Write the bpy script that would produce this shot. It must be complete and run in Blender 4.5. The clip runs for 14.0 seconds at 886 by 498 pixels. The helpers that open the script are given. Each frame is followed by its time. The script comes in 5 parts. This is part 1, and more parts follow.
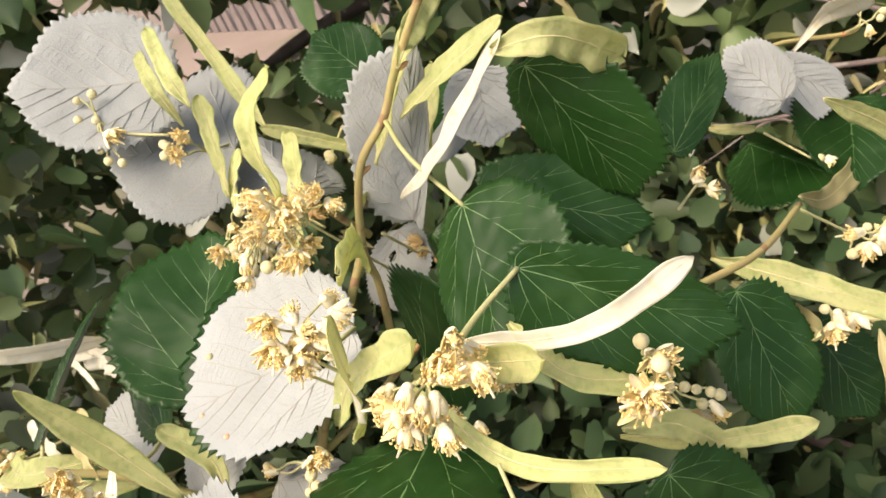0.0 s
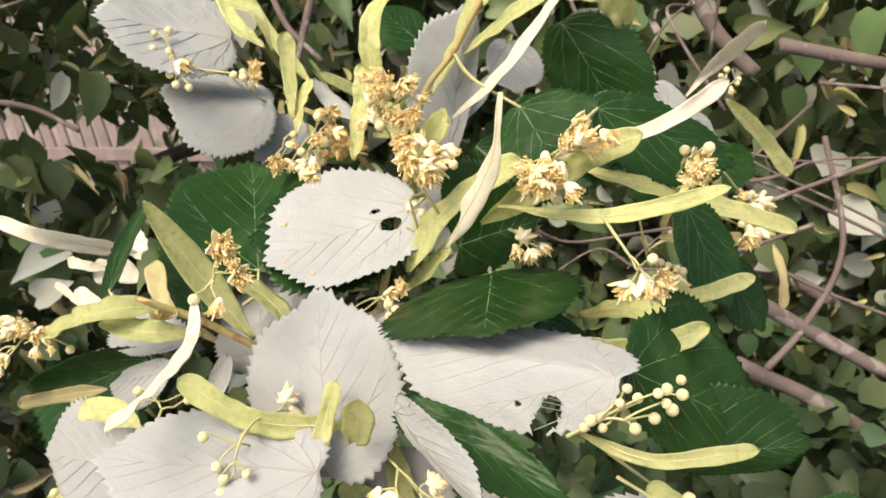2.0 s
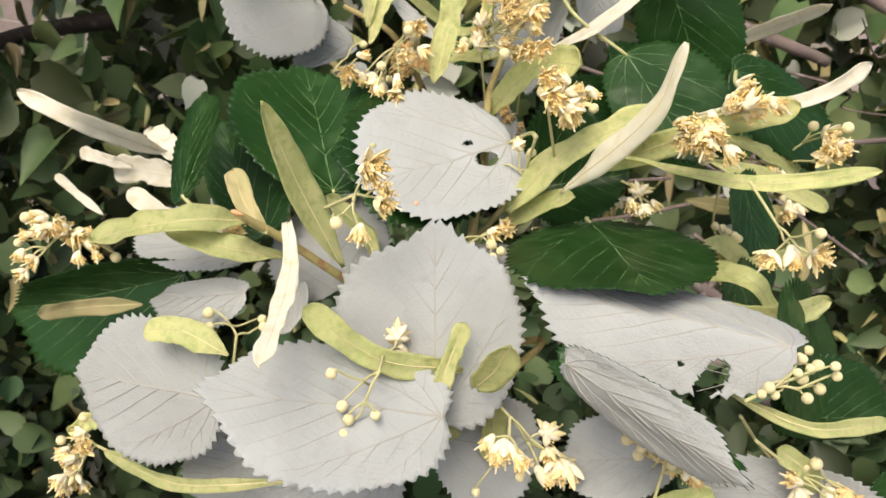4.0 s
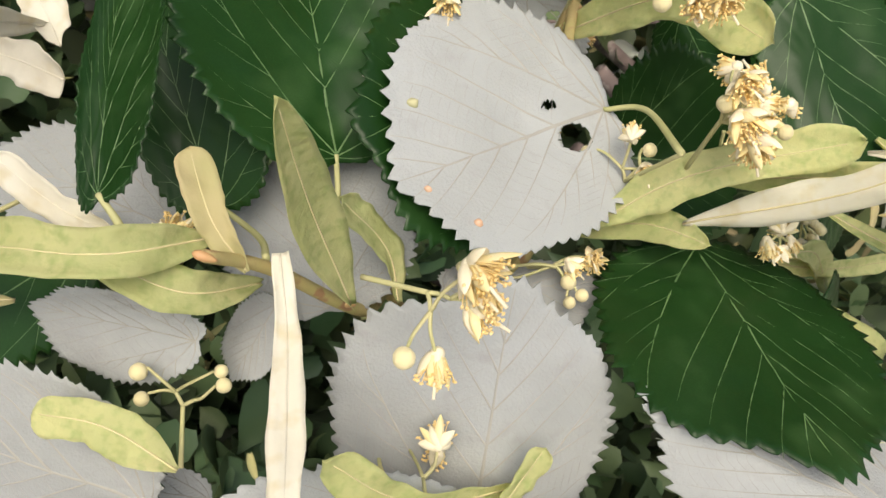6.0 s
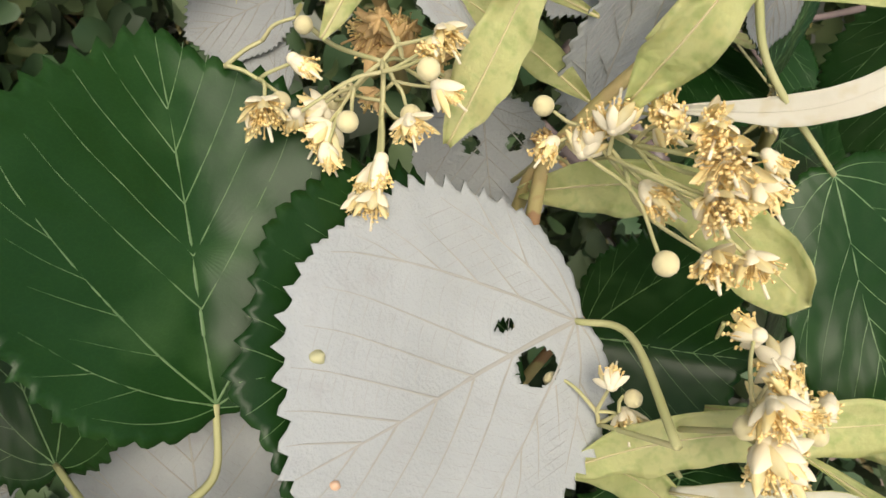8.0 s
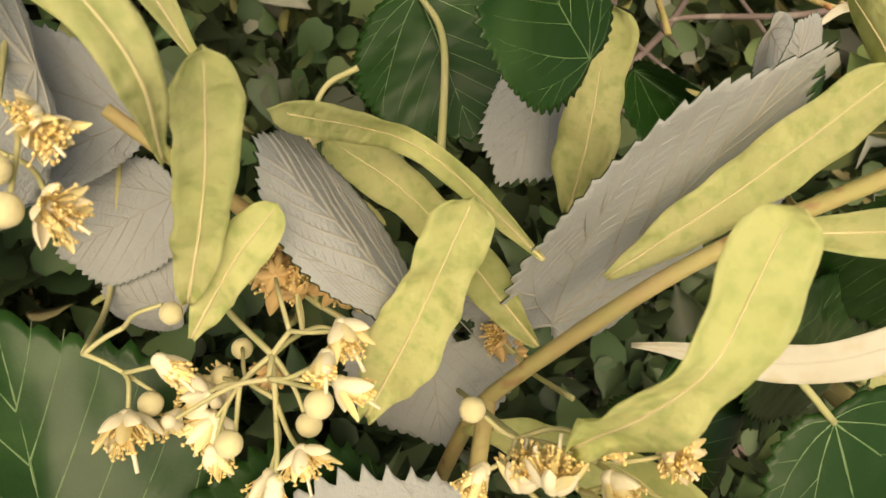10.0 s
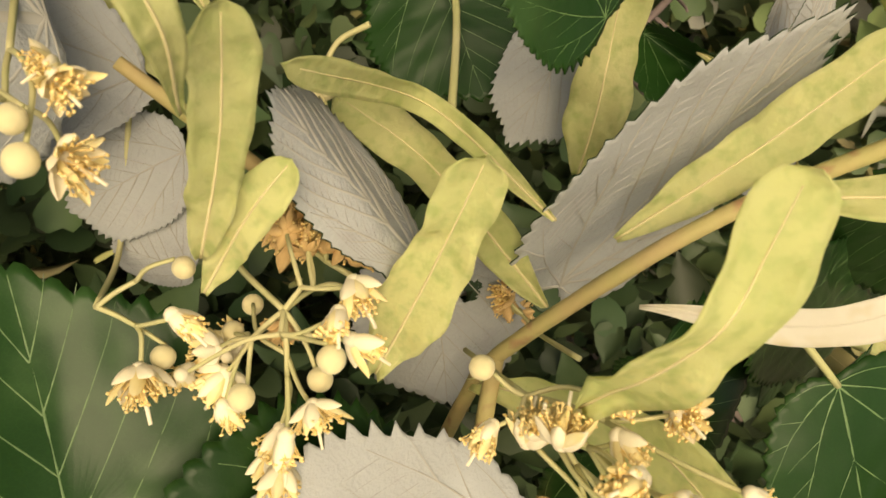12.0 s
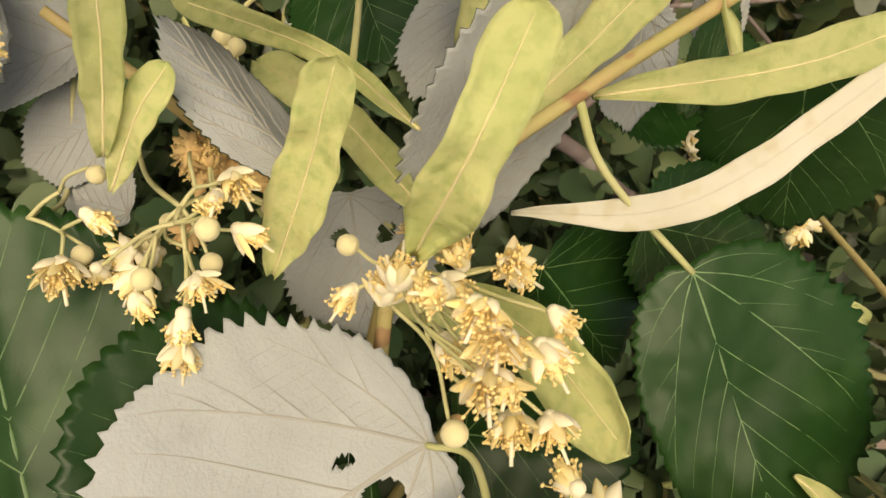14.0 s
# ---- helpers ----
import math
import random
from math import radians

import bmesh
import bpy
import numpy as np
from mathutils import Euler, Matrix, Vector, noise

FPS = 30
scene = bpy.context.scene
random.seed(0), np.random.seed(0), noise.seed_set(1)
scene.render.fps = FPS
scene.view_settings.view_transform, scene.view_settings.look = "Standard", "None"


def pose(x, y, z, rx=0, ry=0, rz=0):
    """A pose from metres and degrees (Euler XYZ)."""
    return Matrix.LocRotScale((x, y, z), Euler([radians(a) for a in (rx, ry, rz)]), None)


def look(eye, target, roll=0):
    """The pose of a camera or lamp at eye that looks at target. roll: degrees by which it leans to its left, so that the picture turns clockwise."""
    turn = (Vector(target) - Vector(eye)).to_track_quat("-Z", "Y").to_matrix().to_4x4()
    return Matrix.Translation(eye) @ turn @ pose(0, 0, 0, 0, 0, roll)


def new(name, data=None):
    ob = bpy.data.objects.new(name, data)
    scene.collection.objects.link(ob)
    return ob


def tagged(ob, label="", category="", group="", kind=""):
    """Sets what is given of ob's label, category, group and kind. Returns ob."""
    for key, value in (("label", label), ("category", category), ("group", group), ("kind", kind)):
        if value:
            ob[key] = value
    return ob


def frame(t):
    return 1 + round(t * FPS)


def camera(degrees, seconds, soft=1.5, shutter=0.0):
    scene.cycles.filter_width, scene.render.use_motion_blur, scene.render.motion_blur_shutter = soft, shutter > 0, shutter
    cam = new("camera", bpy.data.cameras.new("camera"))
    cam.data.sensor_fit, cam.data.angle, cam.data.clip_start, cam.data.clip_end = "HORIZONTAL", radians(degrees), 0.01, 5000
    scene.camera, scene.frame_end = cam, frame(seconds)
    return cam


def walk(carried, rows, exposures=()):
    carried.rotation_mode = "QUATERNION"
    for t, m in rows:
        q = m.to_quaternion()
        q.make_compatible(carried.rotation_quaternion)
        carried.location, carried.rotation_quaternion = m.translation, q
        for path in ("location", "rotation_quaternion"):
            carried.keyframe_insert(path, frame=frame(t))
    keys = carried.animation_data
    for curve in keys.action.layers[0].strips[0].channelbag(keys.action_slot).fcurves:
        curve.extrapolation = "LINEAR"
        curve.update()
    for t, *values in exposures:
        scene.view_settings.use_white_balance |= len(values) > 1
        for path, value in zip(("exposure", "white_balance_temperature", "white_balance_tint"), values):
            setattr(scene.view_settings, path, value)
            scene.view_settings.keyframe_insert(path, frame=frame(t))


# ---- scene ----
cam = camera(58.50, 14.0)
PATH = [
    (0.0, (0.1903, -0.1977, 1.5196), (0.0586, 0.0230, 1.3649), -24.57),
    (0.5, (0.1915, -0.2376, 1.5031), (0.0662, -0.0013, 1.3671), -22.35),
    (1.0, (0.1796, -0.2837, 1.4965), (0.0724, -0.0337, 1.3699), -20.07),
    (1.5, (0.1256, -0.3313, 1.4821), (0.0529, -0.0656, 1.3633), -13.81),
    (2.0, (0.0785, -0.3655, 1.4671), (0.0404, -0.0886, 1.3581), -9.80),
    (2.5, (0.0480, -0.3792, 1.4584), (0.0245, -0.0980, 1.3568), -7.50),
    (3.0, (0.0180, -0.3929, 1.4487), (0.0172, -0.1101, 1.3486), -5.73),
    (3.5, (-0.0039, -0.3881, 1.4512), (0.0056, -0.1078, 1.3446), -3.84),
    (4.0, (-0.0434, -0.3469, 1.4718), (-0.0188, -0.0814, 1.3342), 1.97),
    (4.2, (-0.0527, -0.3319, 1.4726), (-0.0206, -0.0710, 1.3281), 3.47),
    (6.3, (-0.0955, -0.1706, 1.4852), (-0.0112, 0.0165, 1.2663), 22.20),
    (6.5, (-0.0945, -0.1649, 1.4878), (-0.0099, 0.0200, 1.2672), 22.76),
    (7.0, (-0.0891, -0.1412, 1.4945), (-0.0053, 0.0323, 1.2646), 24.00),
    (7.5, (-0.0828, -0.1122, 1.5000), (0.0066, 0.0487, 1.2630), 27.37),
    (8.0, (-0.0748, -0.0830, 1.4931), (0.0235, 0.0796, 1.2610), 28.01),
    (8.5, (-0.0631, -0.0540, 1.4956), (0.0371, 0.0995, 1.2581), 28.55),
    (9.0, (-0.0605, -0.0280, 1.5083), (0.0399, 0.1177, 1.2661), 28.87),
    (9.2, (-0.0546, -0.0223, 1.5134), (0.0422, 0.1245, 1.2704), 27.30),
    (11.3, (-0.0478, -0.0034, 1.5037), (0.0502, 0.1204, 1.2486), 32.58),
    (11.5, (-0.0485, -0.0054, 1.5056), (0.0496, 0.1212, 1.2519), 32.06),
    (12.0, (-0.0514, -0.0095, 1.5094), (0.0453, 0.1180, 1.2556), 31.57),
    (12.5, (-0.0516, -0.0198, 1.5133), (0.0424, 0.1144, 1.2620), 29.65),
    (13.0, (-0.0448, -0.0290, 1.5165), (0.0437, 0.1115, 1.2667), 26.79),
    (13.5, (-0.0383, -0.0382, 1.5176), (0.0506, 0.1075, 1.2709), 25.21),
    (14.0, (-0.0273, -0.0556, 1.5179), (0.0561, 0.0989, 1.2747), 21.63),
]
walk(cam, [(t, look(eye, target, roll)) for t, eye, target, roll in PATH], exposures=[(0, 0.95, 7600, 11), (4, 0.64, 7100, 9), (8, 0.33, 7000, 7.5), (9.5, 0.36, 9000, 7), (12, 0.36, 9800, 7), (14, 0.28, 8900, 6.8)])

cam.data.dof.use_dof, cam.data.dof.focus_distance, cam.data.dof.aperture_fstop = True, 0.2, 55.0

# ---- sky and light ----
world = bpy.data.worlds.new("overcast_sky")
scene.world = world
world.use_nodes = True
wn = world.node_tree
sky = wn.nodes.new("ShaderNodeTexSky")
sky.sky_type, sky.sun_disc = "NISHITA", False
sky.sun_elevation, sky.sun_rotation = radians(59), radians(207)
sky.air_density, sky.dust_density = 1.0, 4.0
wn.links.new(sky.outputs[0], wn.nodes["Background"].inputs[0])
wn.nodes["Background"].inputs[1].default_value = 0.125
sun = new("sun", bpy.data.lights.new("sun", "SUN"))
sun.data.energy, sun.data.angle, sun.data.color = 1.9, radians(40), (1.0, 0.95, 0.88)
sun.matrix_world = look((-0.45, -0.9, 3.02), (0, 0, 1.35))

# ---- materials ----


def shade(name, base, second=None, rough=0.6, noise_scale=60.0, mix=0.5, bump=0.0, bump_scale=300.0, sheen=0.0,
          through_light=0.0, spots=None, spot_scale=120.0, spot_at=0.62, vary=0.0, spec=0.5, spot_soft=0.06, island=0.0):
    """A node material: two colours mixed by noise, an optional third in spots, bump, and light passing through thin tissue."""
    m = bpy.data.materials.new(name)
    m.use_nodes = True
    t = m.node_tree
    n, k = t.nodes, t.links
    b = n["Principled BSDF"]
    b.inputs["Roughness"].default_value = rough
    b.inputs["Specular IOR Level"].default_value = spec
    if sheen:
        b.inputs["Sheen Weight"].default_value = sheen
        b.inputs["Sheen Roughness"].default_value = 0.6
    co = n.new("ShaderNodeTexCoord")
    g = n.new("ShaderNodeTexNoise")
    g.inputs["Scale"].default_value, g.inputs["Detail"].default_value = noise_scale, 4.0
    k.new(co.outputs["Object"], g.inputs["Vector"])
    ramp = n.new("ShaderNodeMapRange")
    ramp.inputs["From Min"].default_value, ramp.inputs["From Max"].default_value = 0.3, 0.7
    ramp.inputs["To Max"].default_value = mix * 2
    k.new(g.outputs["Fac"], ramp.inputs["Value"])
    c = n.new("ShaderNodeMix")
    c.data_type = "RGBA"
    c.inputs["A"].default_value, c.inputs["B"].default_value = (*base, 1), (*(second or base), 1)
    k.new(ramp.outputs["Result"], c.inputs["Factor"])
    out = c.outputs["Result"]
    if spots:
        g2 = n.new("ShaderNodeTexNoise")
        g2.inputs["Scale"].default_value, g2.inputs["Detail"].default_value = spot_scale, 2.0
        k.new(co.outputs["Object"], g2.inputs["Vector"])
        r2 = n.new("ShaderNodeMapRange")
        r2.inputs["From Min"].default_value, r2.inputs["From Max"].default_value = spot_at, spot_at + spot_soft
        k.new(g2.outputs["Fac"], r2.inputs["Value"])
        c2 = n.new("ShaderNodeMix")
        c2.data_type = "RGBA"
        c2.inputs["B"].default_value = (*spots, 1)
        k.new(out, c2.inputs["A"])
        k.new(r2.outputs["Result"], c2.inputs["Factor"])
        out = c2.outputs["Result"]
    if vary:
        info = n.new("ShaderNodeObjectInfo")
        hv = n.new("ShaderNodeHueSaturation")
        v = n.new("ShaderNodeMapRange")
        v.inputs["To Min"].default_value, v.inputs["To Max"].default_value = 1 - vary, 1 + vary
        k.new(info.outputs["Random"], v.inputs["Value"])
        k.new(v.outputs["Result"], hv.inputs["Value"])
        k.new(out, hv.inputs["Color"])
        out = hv.outputs["Color"]
    if island:
        geo = n.new("ShaderNodeNewGeometry")
        hv = n.new("ShaderNodeHueSaturation")
        v, h = n.new("ShaderNodeMapRange"), n.new("ShaderNodeMapRange")
        v.inputs["To Min"].default_value, v.inputs["To Max"].default_value = 1 - island, 1 + island * 1.3
        h.inputs["From Max"].default_value = 0.31
        h.inputs["To Min"].default_value, h.inputs["To Max"].default_value = 0.47, 0.53
        md = n.new("ShaderNodeMath")
        md.operation, md.inputs[1].default_value = "MODULO", 0.31
        k.new(geo.outputs["Random Per Island"], v.inputs["Value"])
        k.new(geo.outputs["Random Per Island"], md.inputs[0])
        k.new(md.outputs[0], h.inputs["Value"])
        k.new(v.outputs["Result"], hv.inputs["Value"])
        k.new(h.outputs["Result"], hv.inputs["Hue"])
        k.new(out, hv.inputs["Color"])
        out = hv.outputs["Color"]
    k.new(out, b.inputs["Base Color"])
    if bump:
        g3 = n.new("ShaderNodeTexNoise")
        g3.inputs["Scale"].default_value, g3.inputs["Detail"].default_value = bump_scale, 3.0
        k.new(co.outputs["Object"], g3.inputs["Vector"])
        bp = n.new("ShaderNodeBump")
        bp.inputs["Strength"].default_value, bp.inputs["Distance"].default_value = bump, 0.001
        k.new(g3.outputs["Fac"], bp.inputs["Height"])
        k.new(bp.outputs["Normal"], b.inputs["Normal"])
    if through_light:
        tr = n.new("ShaderNodeBsdfTranslucent")
        mx = n.new("ShaderNodeMixShader")
        mx.inputs["Fac"].default_value = through_light
        k.new(out, tr.inputs["Color"])
        k.new(b.outputs["BSDF"], mx.inputs[1])
        k.new(tr.outputs["BSDF"], mx.inputs[2])
        k.new(mx.outputs["Shader"], n["Material Output"].inputs["Surface"])
    return m


def net_bump(m, scale, strength, tint=1.0, span=0.09, depth=0.0006):
    """Adds the fine net of veins of a leaf, laid along its own length and breadth."""
    t = m.node_tree
    n, k = t.nodes, t.links
    uv = n.new("ShaderNodeUVMap")
    uv.uv_map = "leaf"
    warp = n.new("ShaderNodeMapping")
    warp.inputs["Scale"].default_value = (1.0, 0.6, 1.0)
    k.new(uv.outputs["UV"], warp.inputs["Vector"])
    vo = n.new("ShaderNodeTexVoronoi")
    vo.feature = "DISTANCE_TO_EDGE"
    vo.inputs["Scale"].default_value = scale
    k.new(warp.outputs["Vector"], vo.inputs["Vector"])
    r = n.new("ShaderNodeMapRange")
    r.inputs["From Max"].default_value = span
    k.new(vo.outputs["Distance"], r.inputs["Value"])
    bp = n.new("ShaderNodeBump")
    bp.inputs["Strength"].default_value, bp.inputs["Distance"].default_value = strength, depth
    k.new(r.outputs["Result"], bp.inputs["Height"])
    b = n["Principled BSDF"]
    if b.inputs["Normal"].links:
        k.new(b.inputs["Normal"].links[0].from_socket, bp.inputs["Normal"])
    k.new(bp.outputs["Normal"], b.inputs["Normal"])
    if tint != 1.0:
        old = b.inputs["Base Color"].links[0].from_socket
        v = n.new("ShaderNodeMapRange")
        v.inputs["To Min"].default_value, v.inputs["To Max"].default_value = tint, 1.0
        hv = n.new("ShaderNodeHueSaturation")
        k.new(r.outputs["Result"], v.inputs["Value"])
        k.new(v.outputs["Result"], hv.inputs["Value"])
        k.new(old, hv.inputs["Color"])
        k.new(hv.outputs["Color"], b.inputs["Base Color"])


M_TOP = shade("leaf_upper_side", (0.008, 0.033, 0.006), (0.015, 0.050, 0.011), 0.34, 25, 0.5, 0.22, 45, vary=0.18, through_light=0.06, spec=0.22,
              spots=(0.028, 0.070, 0.020), spot_scale=55, spot_at=0.55, spot_soft=0.2)
net_bump(M_TOP, 90, 0.04, 1.12)
M_UNDER = shade("leaf_felted_underside", (0.39, 0.41, 0.412), (0.33, 0.347, 0.342), 0.92, 30, 0.45, 0.4, 1100, sheen=0.1, vary=0.07,
                through_light=0.05, spec=0.12, spots=(0.335, 0.34, 0.34), spot_scale=160, spot_at=0.58, spot_soft=0.25)
net_bump(M_UNDER, 120, 0.10, 0.985)
M_VEIN_TOP = shade("leaf_vein_upper", (0.13, 0.22, 0.085), (0.08, 0.155, 0.055), 0.5, 80)
M_VEIN_UNDER = shade("leaf_vein_under", (0.34, 0.335, 0.30), (0.37, 0.365, 0.335), 0.9, 80, spec=0.12)
M_RUNG = shade("leaf_cross_vein", (0.325, 0.325, 0.31), (0.355, 0.355, 0.34), 0.9, 80, spec=0.12)
M_PETIOLE = shade("petiole_felt", (0.48, 0.46, 0.25), (0.40, 0.41, 0.18), 0.8, 60, spec=0.2)
M_BRACT = shade("bract_yellow_green", (0.78, 0.77, 0.42), (0.64, 0.68, 0.32), 0.65, 45, 0.5, 0.8, 380, vary=0.1, through_light=0.5,
                spots=(0.55, 0.62, 0.27), spot_scale=330, spot_at=0.48, spot_soft=0.25, spec=0.3)
net_bump(M_BRACT, 260, 0.22, 0.95)
M_CREAM = shade("bract_cream", (0.90, 0.88, 0.79), (0.84, 0.80, 0.68), 0.7, 60, 0.5, 0.5, 260, vary=0.06, through_light=0.45, spec=0.25,
                spots=(0.80, 0.74, 0.57), spot_scale=170, spot_at=0.54, spot_soft=0.2)
M_TAN = shade("bract_tan", (0.56, 0.48, 0.27), (0.48, 0.46, 0.22), 0.7, 60, 0.5, 0.4, 260, vary=0.1, through_light=0.35, spec=0.25)
M_RIB = shade("bract_rib", (0.66, 0.57, 0.34), (0.60, 0.54, 0.29), 0.7, 90, spec=0.25)
M_STALK = shade("flower_stalk", (0.55, 0.50, 0.28), (0.46, 0.46, 0.22), 0.75, 90, spec=0.25)
M_SEPAL = shade("sepal", (0.93, 0.87, 0.70), (0.90, 0.80, 0.56), 0.75, 200, spec=0.25, through_light=0.15, vary=0.1)
M_PETAL = shade("petal", (0.92, 0.75, 0.34), (0.94, 0.87, 0.58), 0.7, 3, spec=0.25, through_light=0.2, vary=0.12)
M_STAMEN = shade("stamen", (0.82, 0.57, 0.21), (0.90, 0.73, 0.39), 0.7, 4, spec=0.2, vary=0.1)
M_SPENT = shade("spent_flower", (0.60, 0.37, 0.15), (0.74, 0.53, 0.28), 0.75, 300, spec=0.2, vary=0.15)
M_BUD = shade("flower_bud", (0.76, 0.67, 0.40), (0.68, 0.61, 0.34), 0.85, 120, 0.5, 0.3, 700, sheen=0.2, vary=0.1, spec=0.15)
M_TWIG = shade("young_twig", (0.46, 0.34, 0.16), (0.40, 0.36, 0.14), 0.75, 90, 0.5, 0.4, 400, spots=(0.34, 0.20, 0.10), spot_at=0.6)
M_SCALE = shade("twig_bud_scale", (0.56, 0.25, 0.12), (0.55, 0.36, 0.16), 0.5, 120)
M_BARK = shade("branch_bark", (0.20, 0.15, 0.14), (0.13, 0.10, 0.09), 0.9, 30, 0.5, 0.8, 120, spots=(0.28, 0.24, 0.22), spot_scale=40, spot_at=0.58)
M_FAR_TOP = shade("far_leaf_upper", (0.085, 0.145, 0.055), (0.17, 0.215, 0.095), 0.5, 12, 0.5, 0.2, 90, through_light=0.34, island=0.6)
# the far leaf green darkened: shade under the crown is put into the colour
M_LOW_SHADED = shade("low_leaf_shaded", (0.030, 0.060, 0.022), (0.058, 0.088, 0.036), 0.6, 12, 0.5, 0.2, 90, through_light=0.12, island=0.6)
M_FAR_PALE = shade("far_leaf_pale", (0.42, 0.43, 0.38), (0.32, 0.34, 0.28), 0.85, 12, 0.5, island=0.35)
M_FAR_YELLOW = shade("far_bract", (0.48, 0.42, 0.20), (0.34, 0.34, 0.15), 0.7, 14, 0.5, through_light=0.15, island=0.45)
M_GROUND = shade("bare_soil", (0.30, 0.23, 0.20), (0.22, 0.17, 0.14), 0.95, 0.8, 0.5, 0.5, 20, spots=(0.085, 0.115, 0.045), spot_scale=0.5, spot_at=0.48, spot_soft=0.16)
M_FENCE = shade("weathered_picket", (0.30, 0.24, 0.23), (0.22, 0.18, 0.17), 0.9, 9, 0.5, 0.4, 60, vary=0.15)
M_SPOT = shade("leaf_gall", (0.55, 0.52, 0.30), (0.45, 0.44, 0.26), 0.9, 300)
M_SCAR = shade("leaf_scar", (0.62, 0.36, 0.22), (0.70, 0.50, 0.36), 0.9, 300)

# ---- building helpers ----


def part(name, bm, mats, parent, label="", smooth=True):
    """Links a bmesh as one mesh object under a thing or a part."""
    me = bpy.data.meshes.new(name)
    if smooth:
        for f in bm.faces:
            f.smooth = True
    bm.to_mesh(me)
    bm.free()
    for m in mats if isinstance(mats, (list, tuple)) else [mats]:
        me.materials.append(m)
    ob = new(name, me)
    ob.parent = parent
    if label:
        tagged(ob, label)
    return ob


def mesh_part(name, verts, faces, mats, parent, index=None, label="", uvs=None):
    """The same from lists, for larger meshes."""
    me = bpy.data.meshes.new(name)
    me.from_pydata([tuple(v) for v in verts], [], faces)
    for m in mats if isinstance(mats, (list, tuple)) else [mats]:
        me.materials.append(m)
    if index is not None:
        me.polygons.foreach_set("material_index", index)
    me.polygons.foreach_set("use_smooth", [True] * len(faces))
    if uvs is not None:
        lay = me.uv_layers.new(name="leaf")
        flat = np.array([uvs[v] for f in faces for v in f], np.float32).ravel()
        lay.data.foreach_set("uv", flat)
    me.update()
    ob = new(name, me)
    ob.parent = parent
    if label:
        tagged(ob, label)
    return ob


def thing(name, at, label, category, group="", kind=""):
    ob = new(name)
    ob.location = at
    ob.empty_display_size = 0.02
    bpy.context.view_layer.update()
    return tagged(ob, label, category, group, kind)


def tube(points, r0, r1, sides=7, caps=True):
    """Vertices and faces of a tapering tube along smooth points."""
    pts = [Vector(p) for p in points]
    n = len(pts)
    vs, fs = [], []
    ref = Vector((0.31, 0.2, 0.93))
    for i, p in enumerate(pts):
        d = (pts[min(i + 1, n - 1)] - pts[max(i - 1, 0)]).normalized()
        a = d.cross(ref).normalized()
        b = d.cross(a)
        r = r0 + (r1 - r0) * i / max(1, n - 1)
        for k in range(sides):
            w = 2 * math.pi * k / sides
            vs.append(p + (a * math.cos(w) + b * math.sin(w)) * r)
    for i in range(n - 1):
        for k in range(sides):
            fs.append((i * sides + k, i * sides + (k + 1) % sides, (i + 1) * sides + (k + 1) % sides, (i + 1) * sides + k))
    if caps:
        fs.append(tuple(range(sides))[::-1])
        fs.append(tuple((n - 1) * sides + k for k in range(sides)))
    return vs, fs


def spline(points, per=6):
    """A Catmull-Rom line through points."""
    p = [Vector(q) for q in points]
    if len(p) == 2:
        return [p[0].lerp(p[1], i / per) for i in range(per + 1)]
    p = [p[0] * 2 - p[1]] + p + [p[-1] * 2 - p[-2]]
    out = []
    for i in range(1, len(p) - 2):
        for j in range(per):
            t = j / per
            a, b, c, d = p[i - 1], p[i], p[i + 1], p[i + 2]
            out.append(0.5 * (2 * b + (c - a) * t + (2 * a - 5 * b + 4 * c - d) * t * t + (3 * b - a - 3 * c + d) * t ** 3))
    out.append(p[-2])
    return out


def joined(pieces):
    vs, fs = [], []
    for v, f in pieces:
        o = len(vs)
        vs += v
        fs += [tuple(i + o for i in q) for q in f]
    return vs, fs


def local(parent, pts):
    o = parent.matrix_world.translation if parent else Vector((0, 0, 0))
    return [Vector(p) - o for p in pts]


# ---- the linden's leaves, bracts and flowers ----
TEETH = 50


def outline(seed, teeth=TEETH, notch=0.035, point=0.07, per=4):
    """The toothed, slightly lopsided heart shape of a linden leaf: x from stalk to tip, y across, each about one long."""
    rnd = random.Random(seed)
    skew, ph = rnd.uniform(-0.03, 0.03), rnd.uniform(0, 6.3)
    pts = []
    for i in range(teeth * per):
        a = -math.pi + 2 * math.pi * i / (teeth * per)
        r = 0.5 * (1 + 0.05 * math.cos(2 * a + 0.2) + skew * math.sin(a))
        r += point * math.exp(-(a / 0.16) ** 2) + 0.02 * math.exp(-(a / 0.5) ** 2)
        r += 0.03 * math.exp(-((abs(a) - 0.8) / 0.35) ** 2)
        near = math.pi - abs(a)
        r += 0.016 * math.exp(-((near - 0.55) / 0.30) ** 2) - notch * math.exp(-(near / 0.16) ** 2)
        r *= 1 + 0.012 * math.sin(5 * a + ph) + 0.008 * math.sin(9 * a + 2 * ph)
        f = (i % per) / per
        up = f if a > 0 else 1 - f
        tooth = (1 - up) * (0.072 + 0.022 * math.sin(i * 1.7 + ph)) * min(1, near / 0.5)
        r *= 1 + tooth - 0.03
        pts.append((0.44 + r * math.cos(a) * 0.96, r * math.sin(a) * 1.06))
    return pts


